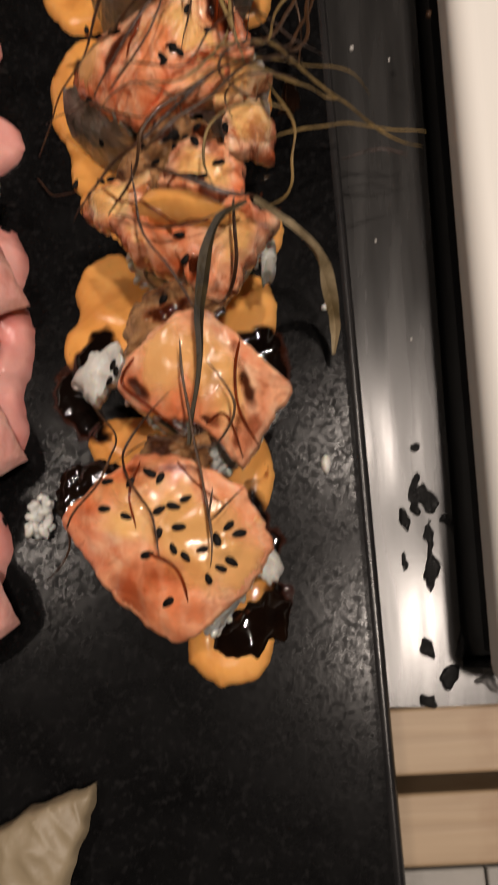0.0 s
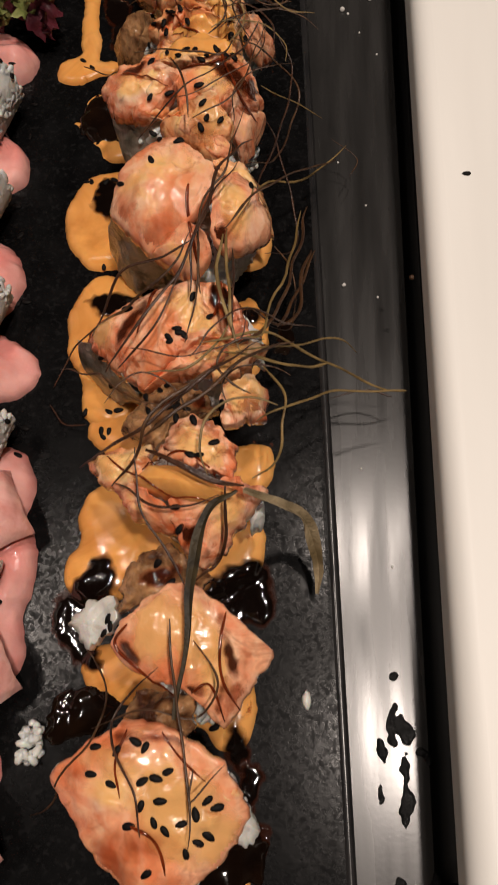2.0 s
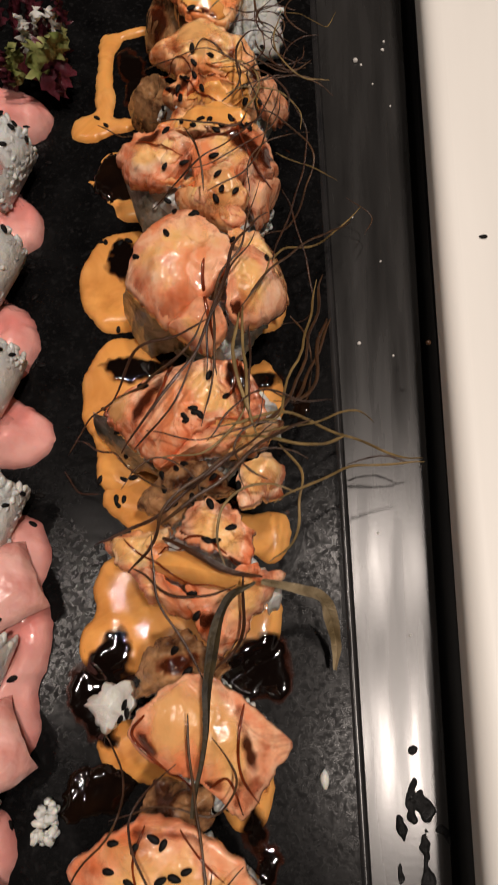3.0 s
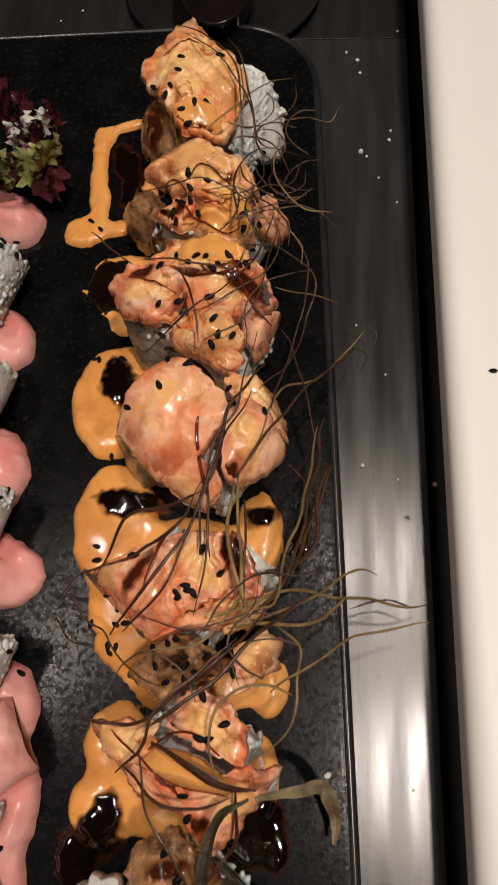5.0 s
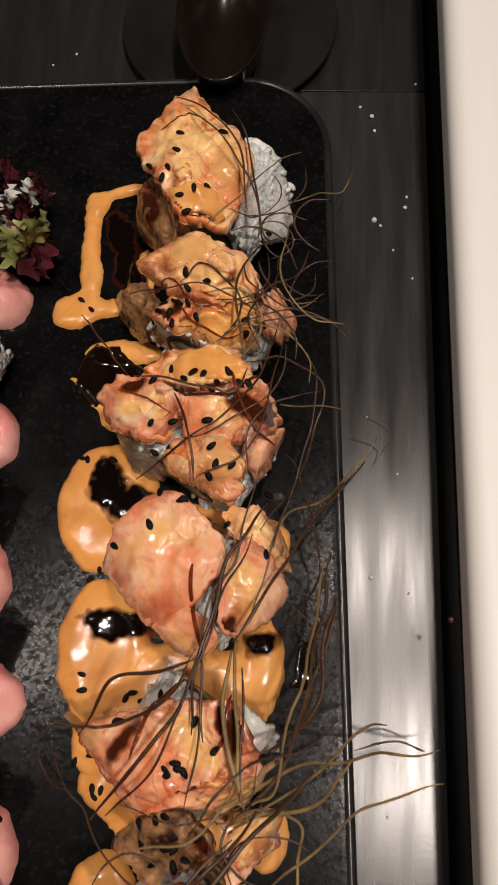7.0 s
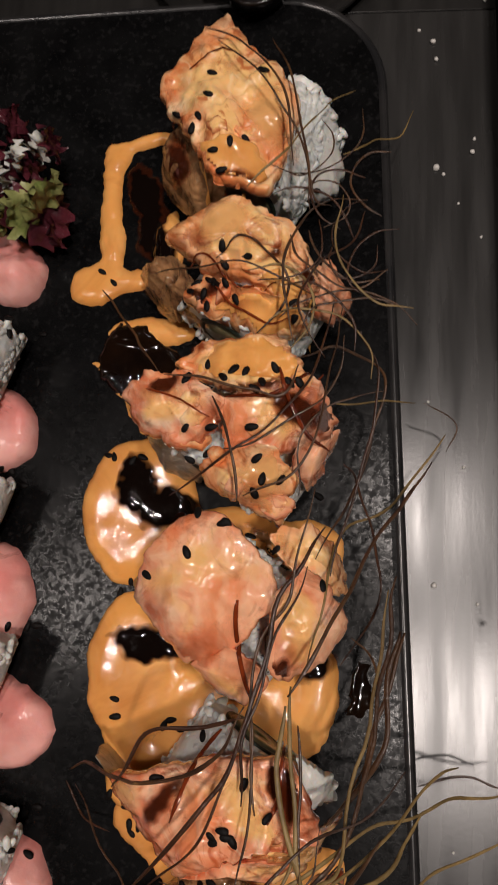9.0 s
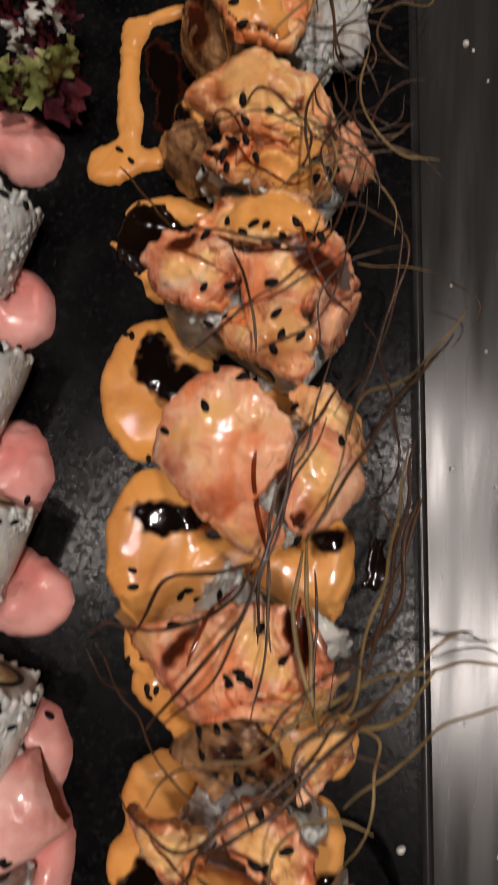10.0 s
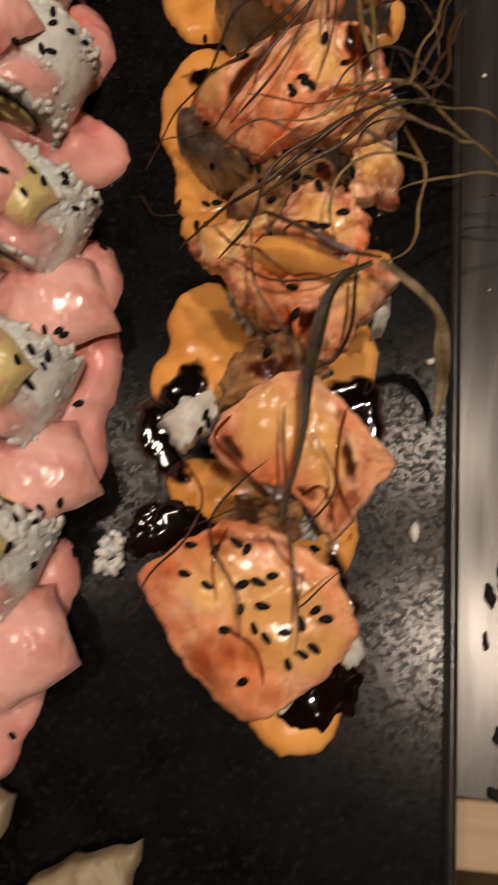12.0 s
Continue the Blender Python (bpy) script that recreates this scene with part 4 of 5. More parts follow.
dress(roll, [([(-34, 115, 4, 3.5)], 0.9), ([(-4, 108, 5, 3)], 1.0)],
      [[(-26, 116, 5, 2, 50)], [(-5, 119, 2.5, 5, 20)], [(-16, 98, 6, 2, 10)]], seed=11,
      seared=[(-28, 113, 8, 3.5, 40), (-5, 118, 4, 6), (-16, 122, 6, 3)])
sow(roll, [(-19, 102), (-12, 120), (-7, 115), (-17, 111), (-15, 112), (-14, 111), (-16, 110), (-13, 111), (-11, 108), (-22, 124), (-35, 111), (-35, 109), (-16, 98), (-12, 102), (-10, 101)])
seeds(roll, (-28, 121, 6, 3, 4))
roll = sushi(-13, 79, 56, (), "folded salmon roll slice with a thick tongue of orange sauce", radius=13, seed=13)
fish(roll, [(2, 73, 31), (5, 77, 28), (7, 73, 22), (3, 69, 22)], 29, RICE)
fish(roll, [(-30, 94, 22), (-23, 100, 30), (-13, 103, 33), (-5, 95, 35), (-15, 92, 33), (-20, 87, 30)], 35, SOAKED)
fish(roll, [(-4, 100, 38), (3, 104, 35), (6, 103, 28), (5, 96, 26), (1, 93, 33), (-4, 90, 38)], 37, FLESH)
fish(roll, [(-36, 84, 28), (-29, 84, 35), (-19, 85, 38), (-19, 79, 39), (-23, 75, 36), (-31, 78, 32)], 38, FLESH_GLAZED)
fish(roll, [(-14, 73, 39), (-2, 77, 43), (7, 77, 34), (3, 70, 34), (-7, 59, 31), (-13, 65, 35)], 42, FLESH)
fish(roll, [(-28, 77, 35), (-22, 76, 39), (-14, 71, 38), (-10, 68, 35), (-16, 67, 31), (-23, 70, 32)], 39, FLESH)
fish(roll, [(-18, 84, 36), (-14, 91, 40), (-7, 91, 41), (0, 84, 41), (-1, 77, 42), (-9, 80, 41)], 43, FLESH)
fish(roll, [(-23, 77, 39), (-19, 80, 40), (-11, 79, 42), (-1, 74, 42), (-3, 72, 40), (-10, 72, 39), (-18, 74, 38)], 50, ORANGE)
dress(roll, [([(-30, 81, 4, 3)], 0.9)],
      [[(-16, 84, 9, 1.0, -20)], [(-10, 66, 2.5, 1.5)], [(-8, 98, 4, 3)]], seed=13,
      seared=[(1, 75, 4, 5), (-9, 65, 4, 6), (-10, 87, 6, 3), (2, 97, 4, 4)])
sow(roll, [(-29, 85), (-10, 82), (-8, 82), (-12, 67), (-13, 71), (-4, 95), (-15, 98), (-10, 90), (-5, 85)])
seeds(roll, (-14, 97, 9, 5, 11))
roll = sushi(-10, 44, 52, (), "diamond-shaped salmon slice on a roll slice, half glazed orange", seed=15)
fish(roll, [(-39, 48, 17), (-34, 52, 23), (-25, 54, 29), (-25, 48, 30), (-32, 42, 22)], 28, RICE)
fish(roll, [(-26, 50, 27), (-21, 63, 31), (-14, 64, 33), (-4, 57, 37), (-8, 53, 39), (-17, 52, 36)], 36, SOAKED)
fish(roll, [(-26, 43, 32), (-23, 48, 35), (-14, 55, 39), (-7, 55, 41), (9, 43, 32), (4, 35, 32), (-1, 27, 28), (-8, 34, 35), (-21, 38, 31)], 42, FLESH_SMOOTH)
dress(roll, [([(-15, 46, 6, 7, -40), (-8, 43, 5, 7, 20)], 1.4)],
      [[(0, 42, 0.7, 9, 15)], [(-20, 41, 0.7, 5, 40)], [(-10, 34, 5, 1.0, 12)], [(-2, 33, 0.8, 6, -12)], [(-16, 57, 5, 2, 10)]], seed=15,
      seared=[(-22, 42, 3, 6, 40), (-14, 36, 8, 3, 15), (1, 34, 3.5, 8, -20), (3, 43, 2.5, 6)])
sow(roll, [(-13, 56), (-27, 49), (-28, 46), (-26, 47), (-8, 33), (-8, 30), (-4, 27), (-16, 60)])
roll = sushi(-13, 11, 55, (), "wide salmon roll slice thick with black sesame at the row's end", seed=17)
fish(roll, [(-1, 21, 32), (2, 17, 30), (7, 8, 24), (4, 5, 24), (0, 8, 30)], 30, RICE)
fish(roll, [(-24, 27, 26), (-20, 34, 27), (-8, 34, 31), (-6, 28, 33), (-12, 25, 33)], 34, SOAKED)
fish(roll, [(-36, 17, 29), (-30, 23, 33), (-21, 29, 35), (-11, 28, 37), (0, 22, 38), (5, 12, 31), (1, 5, 31), (-8, -3, 31), (-14, -6, 27), (-25, 2, 28)], 41, FLESH_SMOOTH)
flakes(roll, 3, -2, 10, 4, 7, FLESH_GLAZED)
dress(roll, [([(-9, 13, 8, 8, -25), (-2, 8, 4, 5)], 1.0), ([(-22, 22, 5, 3)], 0.8)],
      [[(-14, 26, 7, 1.0)]], seed=17,
      seared=[(-21, 3, 6, 7, 30), (-14, 7, 6, 4), (-31, 18, 4, 4), (-8, 0, 6, 3), (-20, 24, 7, 3, 25)])
sow(roll, [(-26, 24), (-26, 19), (-22, 17), (-21, 23), (-18, 25), (-16, 24), (-16, 18), (-13, 19), (-11, 20), (-16, 14), (-12, 15), (-13, 11), (-11, 10), (-18, 10), (-5, 13), (-3, 15), (-1, 14), (-3, 9), (-5, 8), (-7, 6), (-14, 2), (-5, 26), (-8, 11)])
loose = thing("scattered_sesame", -0.045, 0.12, 0.0, "loose black sesame seeds on the sauce puddles", "sesame")
seeds(loose, (-48, 182, 5, 3, 4), (-46, 124, 2, 3, 2), (-40, 106, 5, 3, 3), (-46, 150, 2, 3, 2), (-56, 230, 3, 3, 2), (-36, 100, 4, 3, 3))

# ---- the pink row ----
ROW2 = "pink sauce roll slices"
G3 = "pink sauce puddles"
for i, lobes in enumerate(([(-82, 230, 8, 8), (-92, 236, 12, 8)], [(-80, 188, 9, 10), (-90, 192, 12, 10)], [(-77, 147, 9.5, 13), (-90, 150, 14, 12)], [(-71, 118, 12, 9), (-84, 124, 14, 10)],
                           [(-66, 84, 10, 12), (-63, 62, 10.5, 14), (-64, 42, 11, 12), (-80, 66, 16, 30)], [(-64, 13, 9, 11), (-66, -8, 7, 12), (-72, -22, 9, 11), (-80, 0, 14, 20)])):
    puddle("pink_sauce", [(x - 0.5, *rest) for x, *rest in lobes], 7.0, PINK, "glossy pink mayonnaise running off the roll slices", 60 + i, G3, edge=7.0, k=2.0, lumps=0.5)
for i, (cx, cy, extra) in enumerate(((-89, 203, 0), (-87, 167, 0), (-82, 131, 0), (-76, 93, 1), (-74, 55, 1), (-73, 19, 1), (-80, -16, 0))):
    cut = [([(cx - 26, cy + 2), (cx - 8, cy + 18), (cx + 9, cy + 2), (cx - 8, cy - 17)], 36, 9, FLESH_PINK)]
    if extra:
        cut.append(([(cx - 6, cy - 1), (cx + 1, cy + 10), (cx + 11, cy + 1), (cx + 5, cy - 10)], 31, 6, MANGO))
        cut.append(([(cx - 10, cy - 14), (cx + 15, cy - 5), (cx + 24, cy - 22), (cx + 4, cy - 36)], 18, 9, FLESH_PINK))
    sushi(cx, cy, 72, cut, "rice roll slice with pink sauce, salmon and sesame" if not extra else "rice roll slice with pink sauce, salmon and a pale yellow slice",
          [([(cx + 4, cy - 10, 7, 4, 20)], 1.2)], (), [(cx + 11, cy + 4, 5, 8, 9), (cx - 4, cy, 8, 8, 5)], 14, 22, 0, sauce=PINK, group=ROW2, fill=MANGO, seed=31 + i)

# ---- garnish ----
def smooth_path(points, n):
    """Points along a Catmull-Rom curve through the given ones."""
    p = [Vector(q) for q in points]
    p = [p[0] * 2 - p[1], *p, p[-1] * 2 - p[-2]]
    out = []
    for k in range(len(p) - 3):
        for s in range(n if k < len(p) - 4 else n + 1):
            t = s / n
            a, b, c, d = p[k:k + 4]
            out.append(0.5 * (2 * b + (c - a) * t + (2 * a - 5 * b + 4 * c - d) * t * t + (3 * b - a - 3 * c + d) * t ** 3))
    return out


count = 0


def strand(points, width=0.7, tone=0, flat=0.55, label="thin crisp fried leek strand", name="leek_strand", group="fried leek strands", settle=True):
    """A dried leek shred through the points (mm): flattened, twisted, tapered at its ends."""
    global count
    count += 1
    path = smooth_path(points, 9)
    # lie on the food rather than through it
    if settle:
        for q in path:
            q.x += 1.6 * wob(q.x + 9 * count, q.y, 0.09, count)
            q.y += 1.6 * wob(q.x, q.y + 9 * count, 0.09, count + 3)
            q.z = max(q.z, ground.hit(q.x, q.y)[0] + 0.3 * width)
        for _ in range(2):
            zs = [q.z for q in path]
            for k in range(1, len(path) - 1):
                path[k].z = max(zs[k], (zs[k - 1] + 2 * zs[k] + zs[k + 1]) / 4)
    verts, faces, seg = [], [], 8
    for k, q in enumerate(path):
        way = (path[min(k + 1, len(path) - 1)] - path[max(k - 1, 0)]).normalized()
        side = way.cross(Vector((0, 0, 1))).normalized()
        up = side.cross(way)
        u = k / (len(path) - 1)
        leaf = flat < 0.2
        w = (0.85 * width * min(0.35 + 1.2 * u, 0.25 + 1.8 * (1 - u)) if leaf else 0.61 * width * min(1.0, 0.45 + 4 * u, 0.35 + 3 * (1 - u))) * (1 + 0.25 * noise.noise((k * 0.3, count, 0)))
        twist = 1.2 * noise.noise((k * 0.07, count * 3.3, 5))
        for s in range(seg):
            a = 2 * math.pi * s / seg
            c, d = math.cos(a) * w * 0.6, math.sin(a) * w * 0.6 * flat + (0.45 * w * abs(math.cos(a)) if leaf else 0.0)
            c, d = c * math.cos(twist) - d * math.sin(twist), c * math.sin(twist) + d * math.cos(twist)
            verts.append(q + side * c + up * d)
    n = len(path)
    for k in range(n - 1):
        for s in range(seg):
            faces.append((k * seg + s, k * seg + (s + 1) % seg, (k + 1) * seg + (s + 1) % seg, (k + 1) * seg + s))
    faces += [tuple(range(seg))[::-1], tuple(range((n - 1) * seg, n * seg))]
    at = path[len(path) // 2] * MM
    return whole(name, np.array(verts) * MM, faces, STRANDS[tone], tuple(at), label, "leek", group, smooth=flat >= 0.2)


# threads of dark sauce drizzled over the slices
for points, width in (
        ([(-33, 266, 30), (-28, 267, 30), (-22, 269, 30)], 0.8),
        ([(-32, 220, 30), (-26, 219, 30), (-19, 213, 30), (-11, 212, 30)], 0.8),
        ([(-25, 215, 30), (-20, 209, 30), (-13, 206, 30), (-7, 208, 30)], 1.0),
        ([(-20, 189, 30), (-11, 188, 30), (-4, 192, 30), (-1, 196, 30)], 1.3),
        ([(-10, 194, 30), (-7, 187, 30), (-4, 182, 30), (1, 180, 30)], 1.5),
        ([(-35, 191, 30), (-29, 187, 30), (-22, 184, 30)], 0.8),
        ([(-14, 150, 30), (-14, 142, 30), (-12, 132, 30)], 1.6),
        ([(-17, 127, 30), (-21, 120, 30), (-24, 113, 30)], 1.5),
        ([(-5, 126, 30), (-6, 119, 30), (-8, 114, 30)], 1.4),
        ([(-21, 79, 30), (-17, 82, 30), (-11, 82, 30), (-2, 77, 30)], 1.0),
        ([(-28, 83, 30), (-22, 78, 30), (-14, 73, 30), (-4, 72, 30)], 0.9),
        ([(-1, 50, 30), (-2, 44, 30), (-1, 37, 30), (2, 32, 30)], 1.1),
        ([(-22, 47, 30), (-24, 43, 30), (-18, 37, 30), (-12, 33, 30)], 1.3),
        ([(-8, 34, 30), (-4, 36, 30), (0, 29, 30)], 1.0),
        ([(-20, 27, 30), (-21, 21, 30), (-20, 15, 30)], 0.9),
        ([(-12, 27, 30), (-9, 23, 30), (-3, 19, 30)], 0.8),
        ([(-18, 10, 30), (-13, 8, 30), (-11, 2, 30)], 1.1)):
    ob = strand(points, width * 0.75, 0, 0.5, "thin glossy thread of dark red-brown sauce", "sauce_thread", "threads of dark sauce")
    ob.data.materials[0] = THREAD
    ob["category"] = "sauce"


PALE = "pale straw-coloured fried leek strand"
DARK = "dark brown fried leek strand"
LEAF = "flat dried leek leaf, olive and brown"
strand([(4, 91, 38), (12, 98, 34), (23, 104, 26), (32, 107, 20), (41, 108, 16)], 0.8, 2, label=PALE)
strand([(-1, 104, 46), (12, 111, 36), (22, 119, 24), (29, 119, 14)], 0.8, 2, label=PALE)
strand([(0, 106, 46), (6, 113, 42), (13, 141, 30), (15, 157, 26)], 1.1, 0)
strand([(0, 107, 47), (5, 112, 43), (11, 139, 32), (14, 154, 28)], 0.9, 2, label=PALE)
strand([(2, 156, 34), (6, 172, 32), (11, 194, 33), (7, 202, 38)], 0.7, 1, label=DARK)
strand([(-4, 137, 44), (-4, 124, 46), (-2, 111, 48), (0, 104, 46)], 1.0, 2, label=PALE)
strand([(-9, 117, 48), (-11, 128, 48), (-10, 143, 46), (-5, 154, 47), (-1, 170, 46)], 0.75)
strand([(27, 188, 12), (15, 173, 18), (4, 163, 26), (-2, 140, 44)], 0.8, 2, label=PALE)
strand([(-10, 30, 40), (-7, 45, 44), (-7, 58, 45), (-4, 69, 47), (1, 73, 48)], 2.4, 3, 0.10, LEAF)
strand([(-19, 81, 46), (-8, 76, 48), (2, 74, 47)], 1.7, 1, 0.10, LEAF)
strand([(1, 73, 48), (10, 73, 36), (16, 71, 22), (19, 64, 10), (19, 58, 6)], 3.4, 4, 0.08, LEAF)
strand([(-39, 84, 22), (-24, 84, 44), (-14, 91, 48), (-5, 98, 50), (5, 109, 42)], 1.1, 1, label=DARK)
strand([(-26, 75, 40), (-20, 82, 46), (-18, 87, 50), (-11, 94, 50), (-3, 102, 48)], 1.0)
strand([(-9, 54, 42), (-14, 62, 44), (-19, 71, 45), (-20, 82, 47)], 0.7, 1, label=DARK)
strand([(-26, 77, 38), (-18, 71, 43), (-10, 70, 45), (-3, 72, 46)], 0.9, 1, label=DARK)
strand([(-33, 42, 16), (-27, 35, 26), (-26, 27, 36), (-37, 13, 20), (-46, 6, 4)], 0.6)
strand([(-15, 10, 42), (-16, 17, 43), (-21, 25, 40), (-21, 31, 38), (-13, 39, 42)], 0.7, 1, label=DARK)
strand([(-7, 43, 44), (-2, 37, 41), (-6, 30, 38), (-17, 31, 38), (-28, 26, 30)], 0.65)
strand([(-12, 48, 44), (-11, 39, 43), (-9, 27, 40), (-7, 17, 41), (-7, 8, 41)], 0.75)
strand([(-6, 22, 42), (-6, 17, 43), (0, 22, 40)], 0.5)
strand([(-48, 111, 18), (-34, 103, 36), (-24, 94, 44), (-17, 91, 46)], 0.65)
strand([(-53, 111, 6), (-43, 117, 22), (-28, 118, 38), (-17, 124, 46), (-11, 134, 49)], 1.0, 0)
strand([(-28, 102, 40), (-21, 109, 44), (-16, 117, 47), (-11, 131, 49)], 0.7, 1, label=DARK)
strand([(5, 106, 38), (10, 101, 30), (10, 90, 28), (4, 79, 34)], 0.9, 2, label=PALE)
strand([(-2, 73, 47), (-2, 64, 40), (-4, 59, 34), (-8, 55, 40)], 1.0, 1, label=DARK)
strand([(-20, 84, 46), (-11, 90, 49), (3, 104, 46), (12, 112, 36)], 1.2, 0)
strand([(-30, 102, 40), (-22, 112, 46), (-15, 122, 48), (-11, 132, 49), (-8, 144, 48), (-3, 158, 46), (1, 164, 42)], 1.1, 1, label=DARK)
strand([(-5, 135, 46), (1, 146, 44), (15, 169, 26), (24, 182, 14)], 1.0, 0)
strand([(-11, 118, 47), (-11, 130, 50), (-7, 144, 48), (-2, 156, 44)], 0.7, 1, label=DARK)
strand([(-7, 195, 44), (4, 201, 34), (12, 198, 24), (10, 186, 22), (6, 172, 26), (-1, 158, 40)], 0.8, 0)
strand([(2, 189, 34), (10, 192, 26), (19, 195, 16)], 0.5, 2, label=PALE)
strand([(24, 198, 4), (32, 194, 0), (29, 187, -2)], 0.5, 0)
strand([(-26, 269, 38), (-15, 257, 42), (-7, 244, 40), (-4, 228, 40)], 0.65)
strand([(-29, 272, 38), (-20, 268, 39), (-11, 253, 42), (-8, 237, 42)], 0.75)
strand([(4, 269, 22), (-3, 255, 34), (-11, 239, 42), (-17, 231, 42)], 0.8, 2, label=PALE)
strand([(2, 250, 26), (11, 261, 14), (21, 280, -8)], 0.7, 2, label=PALE)
strand([(8, 242, 20), (0, 236, 30), (-7, 222, 42), (-9, 209, 44), (-6, 198, 44)], 0.75)
strand([(8, 240, 18), (5, 231, 22), (-2, 218, 36), (-6, 206, 44), (-1, 196, 42)], 0.7, 1, label=DARK)
strand([(-15, 277, 30), (-9, 257, 38), (-4, 232, 40), (0, 232, 34)], 0.65)
strand([(-57, 225, 6), (-46, 211, 16), (-35, 196, 32)], 0.75)
strand([(-30, 169, 36), (-17, 176, 46), (-9, 182, 46), (-2, 195, 42), (1, 210, 36)], 0.7, 1, label=DARK)
strand([(-14, 168, 44), (-5, 175, 46), (0, 188, 44), (3, 209, 36)], 0.65)
strand([(-22, 187, 45), (-16, 176, 48), (-15, 167, 46)], 0.75)
strand([(3, 177, 34), (7, 175, 28), (11, 164, 20), (12, 151, 16), (4, 139, 30)], 0.7, 1, label=DARK)
strand([(7, 144, 26), (11, 140, 22), (13, 131, 18), (11, 122, 22), (3, 115, 40)], 0.65)
strand([(16, 146, 22), (13, 129, 26), (10, 119, 30), (2, 115, 44)], 1.4, 0)
strand([(17, 146, 22), (12, 127, 26), (8, 116, 34)], 1.2, 0)
strand([(-38, 115, 30), (-29, 126, 40), (-18, 130, 44), (-12, 132, 47)], 1.0, 1, label=DARK)
strand([(-5, 134, 46), (-6, 123, 47), (-3, 112, 48), (-1, 107, 47)], 1.2, 2, label=PALE)
strand([(-3, 131, 45), (-2, 120, 47), (-2, 108, 48)], 0.7, 1, label=DARK)
strand([(-10, 132, 48), (-10, 118, 48), (-12, 106, 47)], 0.65)
strand([(-8, 105, 48), (2, 110, 44), (12, 113, 32), (30, 113, 12), (43, 114, 2)], 1.0, 2, label=PALE)
strand([(-4, 104, 48), (12, 106, 36), (17, 109, 28), (21, 113, 22)], 1.1, 2, label=PALE)
# dark strand standing in for the shadow the pale strand casts on the worktop
strand([(40, 114, -11.8), (33, 115, -11.8), (24, 113, -11.8)], 0.7, 1, label=DARK)
strand([(-55, 108, 2), (-50, 102, 4), (-43, 101, 8)], 0.6, 1, label=DARK)
strand([(-11, 102, 48), (-2, 113, 48), (10, 116, 38), (17, 121, 26)], 0.7, 1, label=DARK)
strand([(-36, 215, 36), (-21, 214, 44), (-11, 212, 44), (-2, 209, 38)], 0.65)
strand([(-31, 192, 42), (-19, 190, 45), (-8, 186, 46), (-5, 194, 44)], 0.75)
# fine tangled shreds, each a loose curl round the middle of a nest (mm)
def tangle(cx, cy, cz, spread, n, low, high):
    for _ in range(n):
        a, bend = rng.uniform(0, 2 * math.pi), rng.choice((-1, 1)) * rng.uniform(0.5, 1.7)
        x, y, z = cx + rng.normal() * spread * 0.35, cy + rng.normal() * spread * 0.3, cz + rng.uniform(-3, 2)
        step, pts = rng.uniform(low, high) / 5, []
        x, y = x - 2.5 * step * math.cos(a), y - 2.5 * step * math.sin(a)
        for k in range(6):
            pts.append((x, y, z - 0.05 * (k - 2.5) ** 2 * 6 * rng.uniform(0, 1)))
            x, y, a = x + step * math.cos(a), y + step * math.sin(a), a + bend * 0.5 + rng.normal() * 0.15
        tone = int(rng.choice((0, 0, 1, 1, 2)))
        strand(pts, rng.uniform(0.45, 0.8), tone, label=(("thin crisp fried leek strand", DARK, PALE)[tone]))


tangle(-8, 98, 47, 10, 6, 22, 38)
tangle(-1, 213, 40, 8, 13, 20, 36)
tangle(-1, 238, 36, 7, 6, 20, 34)
tangle(-4, 184, 44, 10, 2, 26, 40)

# lettuce tuft beside the pink row
def lettuce(cx, cy):
    ob = thing("lettuce", cx * MM, cy * MM, 0.0, "frilly red lettuce tuft with pale green base", "lettuce")
    for i in range(26):
        a, r = rng.uniform(0, 2 * math.pi), rng.uniform(1, 13)
        x, y, z = cx + r * math.cos(a), cy + r * math.sin(a) * 1.2, rng.uniform(6, 24)
        size, tone = rng.uniform(4, 8), (LETTUCE, LETTUCE, LETTUCE, LETTUCE_GREEN, ONION)[i % 5]
        if i % 5 == 3:
            x, y = cx + rng.uniform(-4, 14), cy - rng.uniform(6, 14)
        n, verts, faces = 9, [], []
        tilt = Matrix.Rotation(rng.choice((-1, 1)) * rng.uniform(0.5, 1.7), 3, "X") @ Matrix.Rotation(rng.choice((-1, 1)) * rng.uniform(0.5, 1.7), 3, "Y") @ Matrix.Rotation(rng.uniform(0, 6.3), 3, "Z")
        for side in (0.12, -0.12):
            for q in range(n + 1):
                for p in range(n + 1):
                    u, v = p / n * 2 - 1, q / n * 2 - 1
                    edge = max(abs(u), abs(v)) ** 2
                    h = 1.6 * edge * noise.noise((u * 2.6 + i, v * 2.6, 2)) * 2 + 0.6 * noise.noise((u * 6, v * 6, i)) + side
                    g = 1 + 0.35 * noise.noise((u * 3, v * 3, i + 4.0))
                    w = tilt @ Vector((u * size * g, v * size * 0.7 * g, h * 1.4))
                    verts.append((x + w.x, y + w.y, max(0.4, z + w.z)))
        m = (n + 1) ** 2
        for q in range(n):
            for p in range(n):
                k = q * (n + 1) + p
                faces.append((k, k + 1, k + n + 2, k + n + 1))
                faces.append((m + k, m + k + n + 1, m + k + n + 2, m + k + 1))
        part("leaf", np.array(verts) * MM, faces, tone, ob)


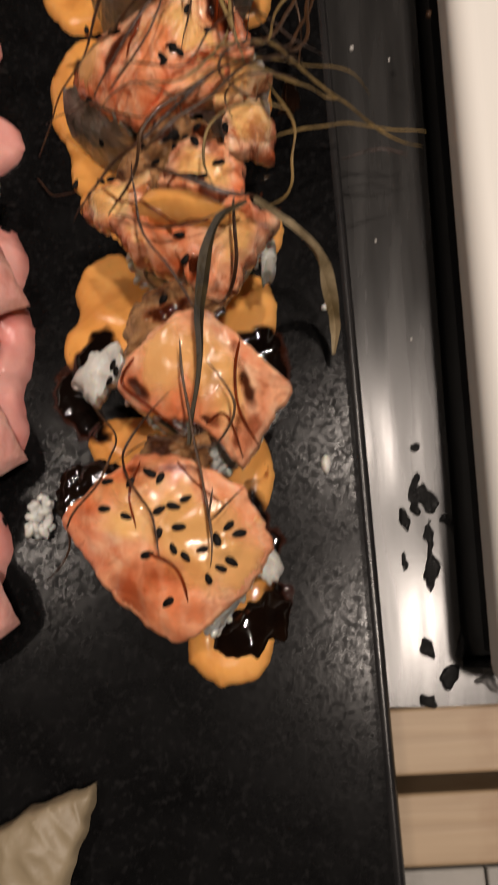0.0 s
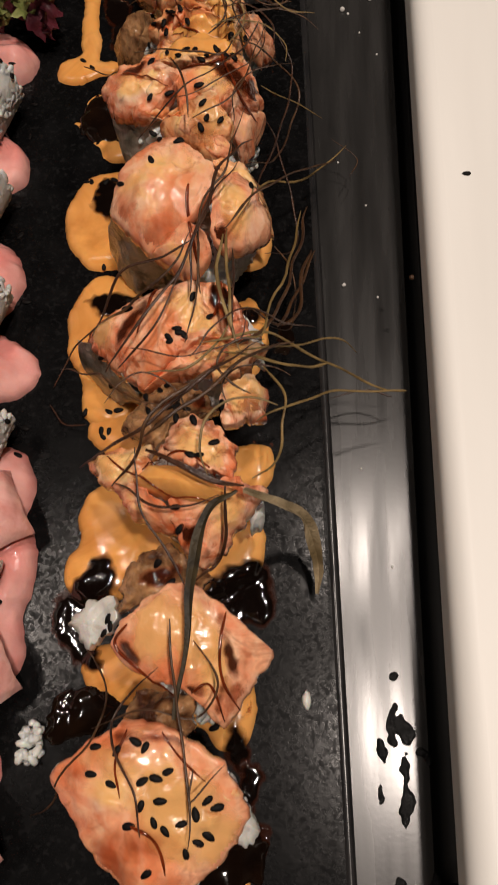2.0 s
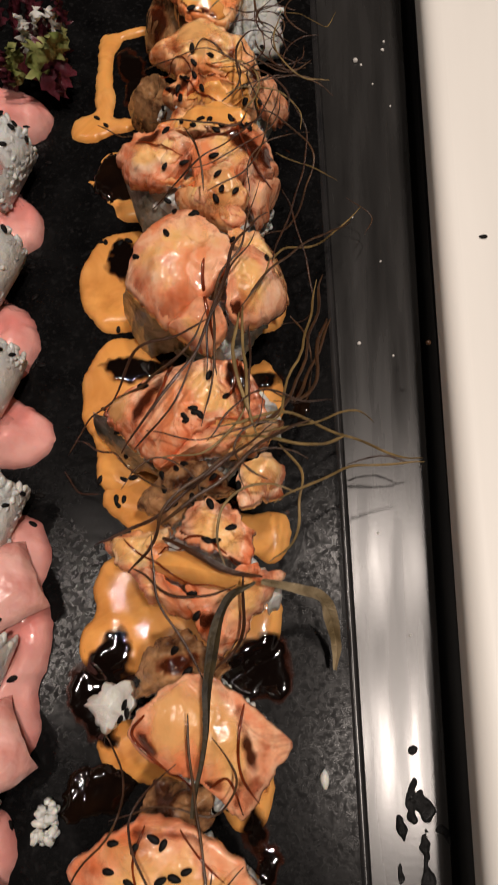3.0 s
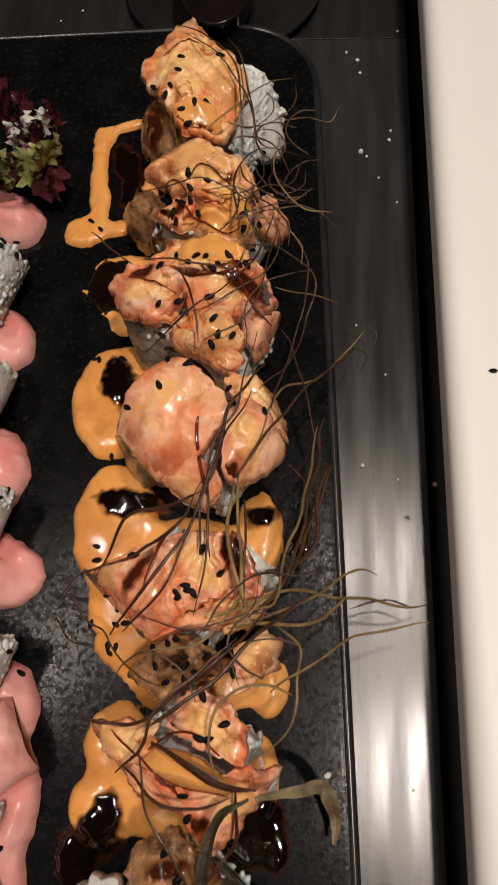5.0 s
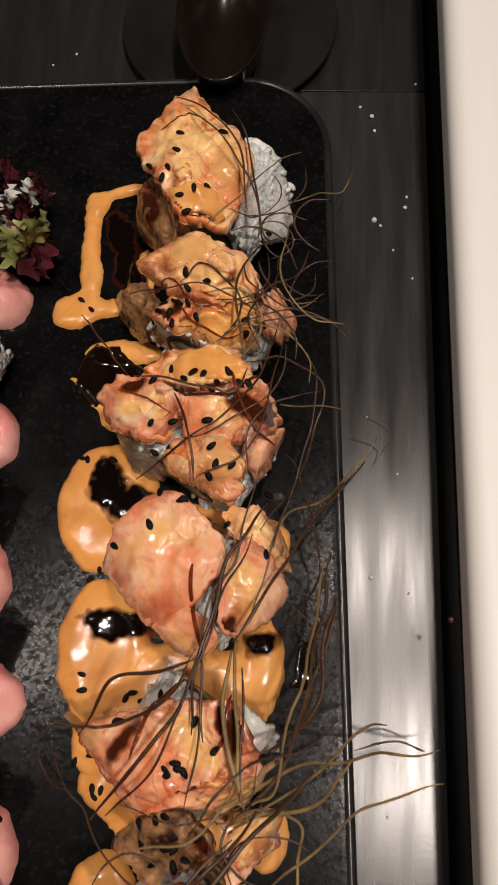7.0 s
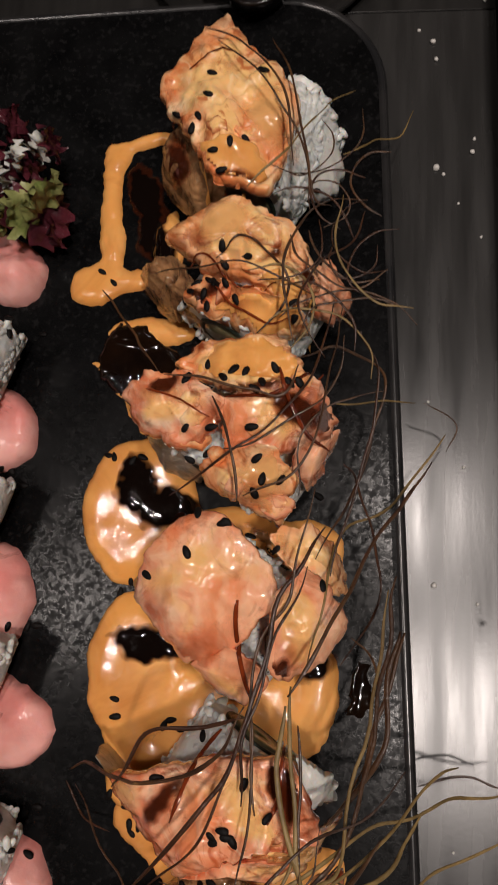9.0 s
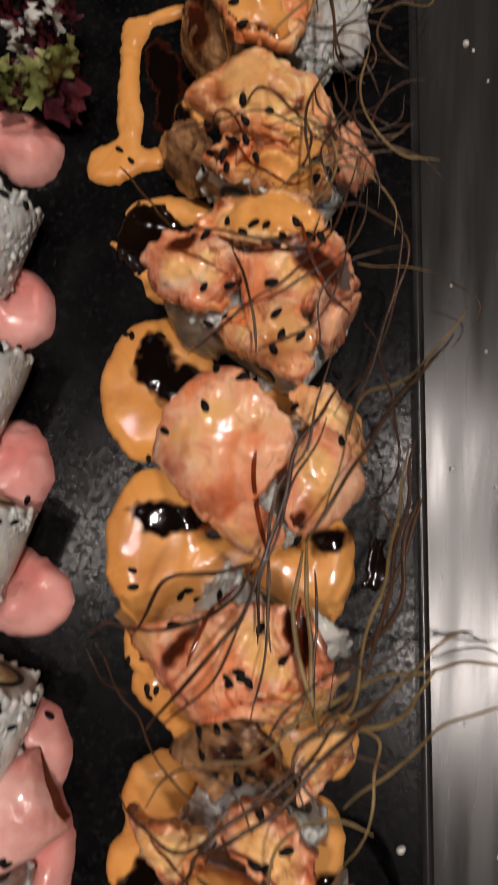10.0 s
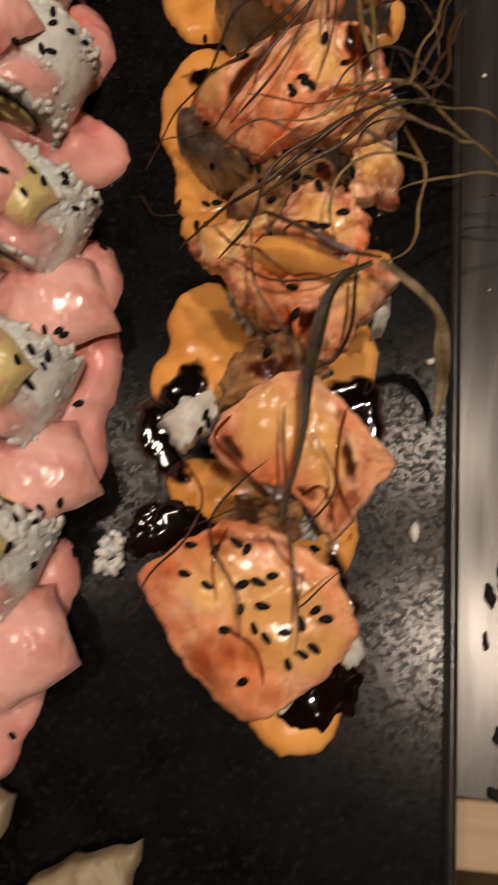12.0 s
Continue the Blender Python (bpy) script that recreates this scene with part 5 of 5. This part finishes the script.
lettuce(-80, 250)
v, f = slab([(-64, -52), (-47, -40), (-32, -35), (-40, -64)], 9, 4, 6, 3.0, fold=0.8)
whole("pickled_ginger", v, f, GINGER, (-0.045, -0.045, 0), "pale yellow pickled ginger slice on the plate", "ginger")
v, f = slab([(-88, -34), (-74, -25), (-60, -30), (-67, -62)], 10, 4, 6, 7.0, fold=1.0)
whole("pickled_ginger", v, f, GINGER, (-0.075, -0.036, 0), "pale yellow pickled ginger slice on the plate", "ginger")


# ---- crumbs and grains ----
def crumb(x, y, z, size, name="crumb", mat=CRUMB, label="pale crumb on the black worktop", long=1.0):
    bm = bmesh.new()
    bmesh.ops.create_icosphere(bm, subdivisions=2, radius=size * MM)
    for q in bm.verts:
        q.co *= 1 + 0.35 * noise.noise(q.co * (900 / size) + Vector((x, y, 0)))
        q.co.x *= long
    ob = from_bm(name, bm, mat, (x * MM, y * MM, z * MM + size * MM * 0.6), True)
    ob.rotation_euler = (0, 0, x * 3.7 + y)
    return tagged(ob, label, name.replace("_", " "), name + "s")


for x, y, s in ((28, 312, 0.8), (29, 271, 0.9), (39, 276, 0.7), (39.5, 280, 0.5), (24, 316, 0.5), (29, 306, 0.6), (8, 307, 0.7), (14, 293, 0.4), (43, 326, 0.5), (35, 260, 0.4), (31, 269, 0.5), (41, 250, 0.4), (28.5, 156, 0.7), (39, 152, 0.4), (27, 203, 0.4), (36, 186, 0.4), (-78, 338, 0.5), (-86, 333, 0.4), (33, 96, 0.35), (41, 68, 0.35)):
    crumb(x, y, -12.5, s)
crumb(17, 33, 0, 1.2, "rice_grain", RICE, "single rice grain on the black plate", 2.0)
crumb(18, 72, 0, 0.8, "rice_grain", RICE, "small broken rice grain on the plate", 1.3)
clump_v, clump_f = [], []
for _ in range(30):
    way, side = rng.normal(size=3), rng.normal(size=3)
    way /= np.linalg.norm(way)
    side = np.cross(way, side)
    side /= np.linalg.norm(side)
    g = GRAIN[0][:, :1] * side * 1.2 + GRAIN[0][:, 1:2] * np.cross(way, side) * 1.0 + GRAIN[0][:, 2:] * way * 2.0
    clump_f += [tuple(len(clump_v) + q for q in f) for f in GRAIN[1]]
    clump_v += list(g + np.array((-49 + rng.uniform(-1, 1) * 2.0, 21.5 + rng.uniform(-1, 1) * 4.2, rng.uniform(0, 3))))
clump_v = np.array(clump_v)
clump_v[:, 2] = np.maximum(clump_v[:, 2], 0.05)
whole("rice_clump", clump_v * MM, clump_f, RICE, (-0.048, 0.0215, 0), "small loose clump of rice beside the pink roll slice", "rice", kind="stuff")
crumb(44.6, 144, 12, 0.7, "brown_crumb", STRANDS[0], "brown crumb on the board's edge")
ob = new("sesame_seed", SEED)
ob.location = (0.0600, 0.174, 0.0184)
ob.scale = (0.72, 0.72, 0.72)
tagged(ob, "single black sesame seed on the white board", "sesame")
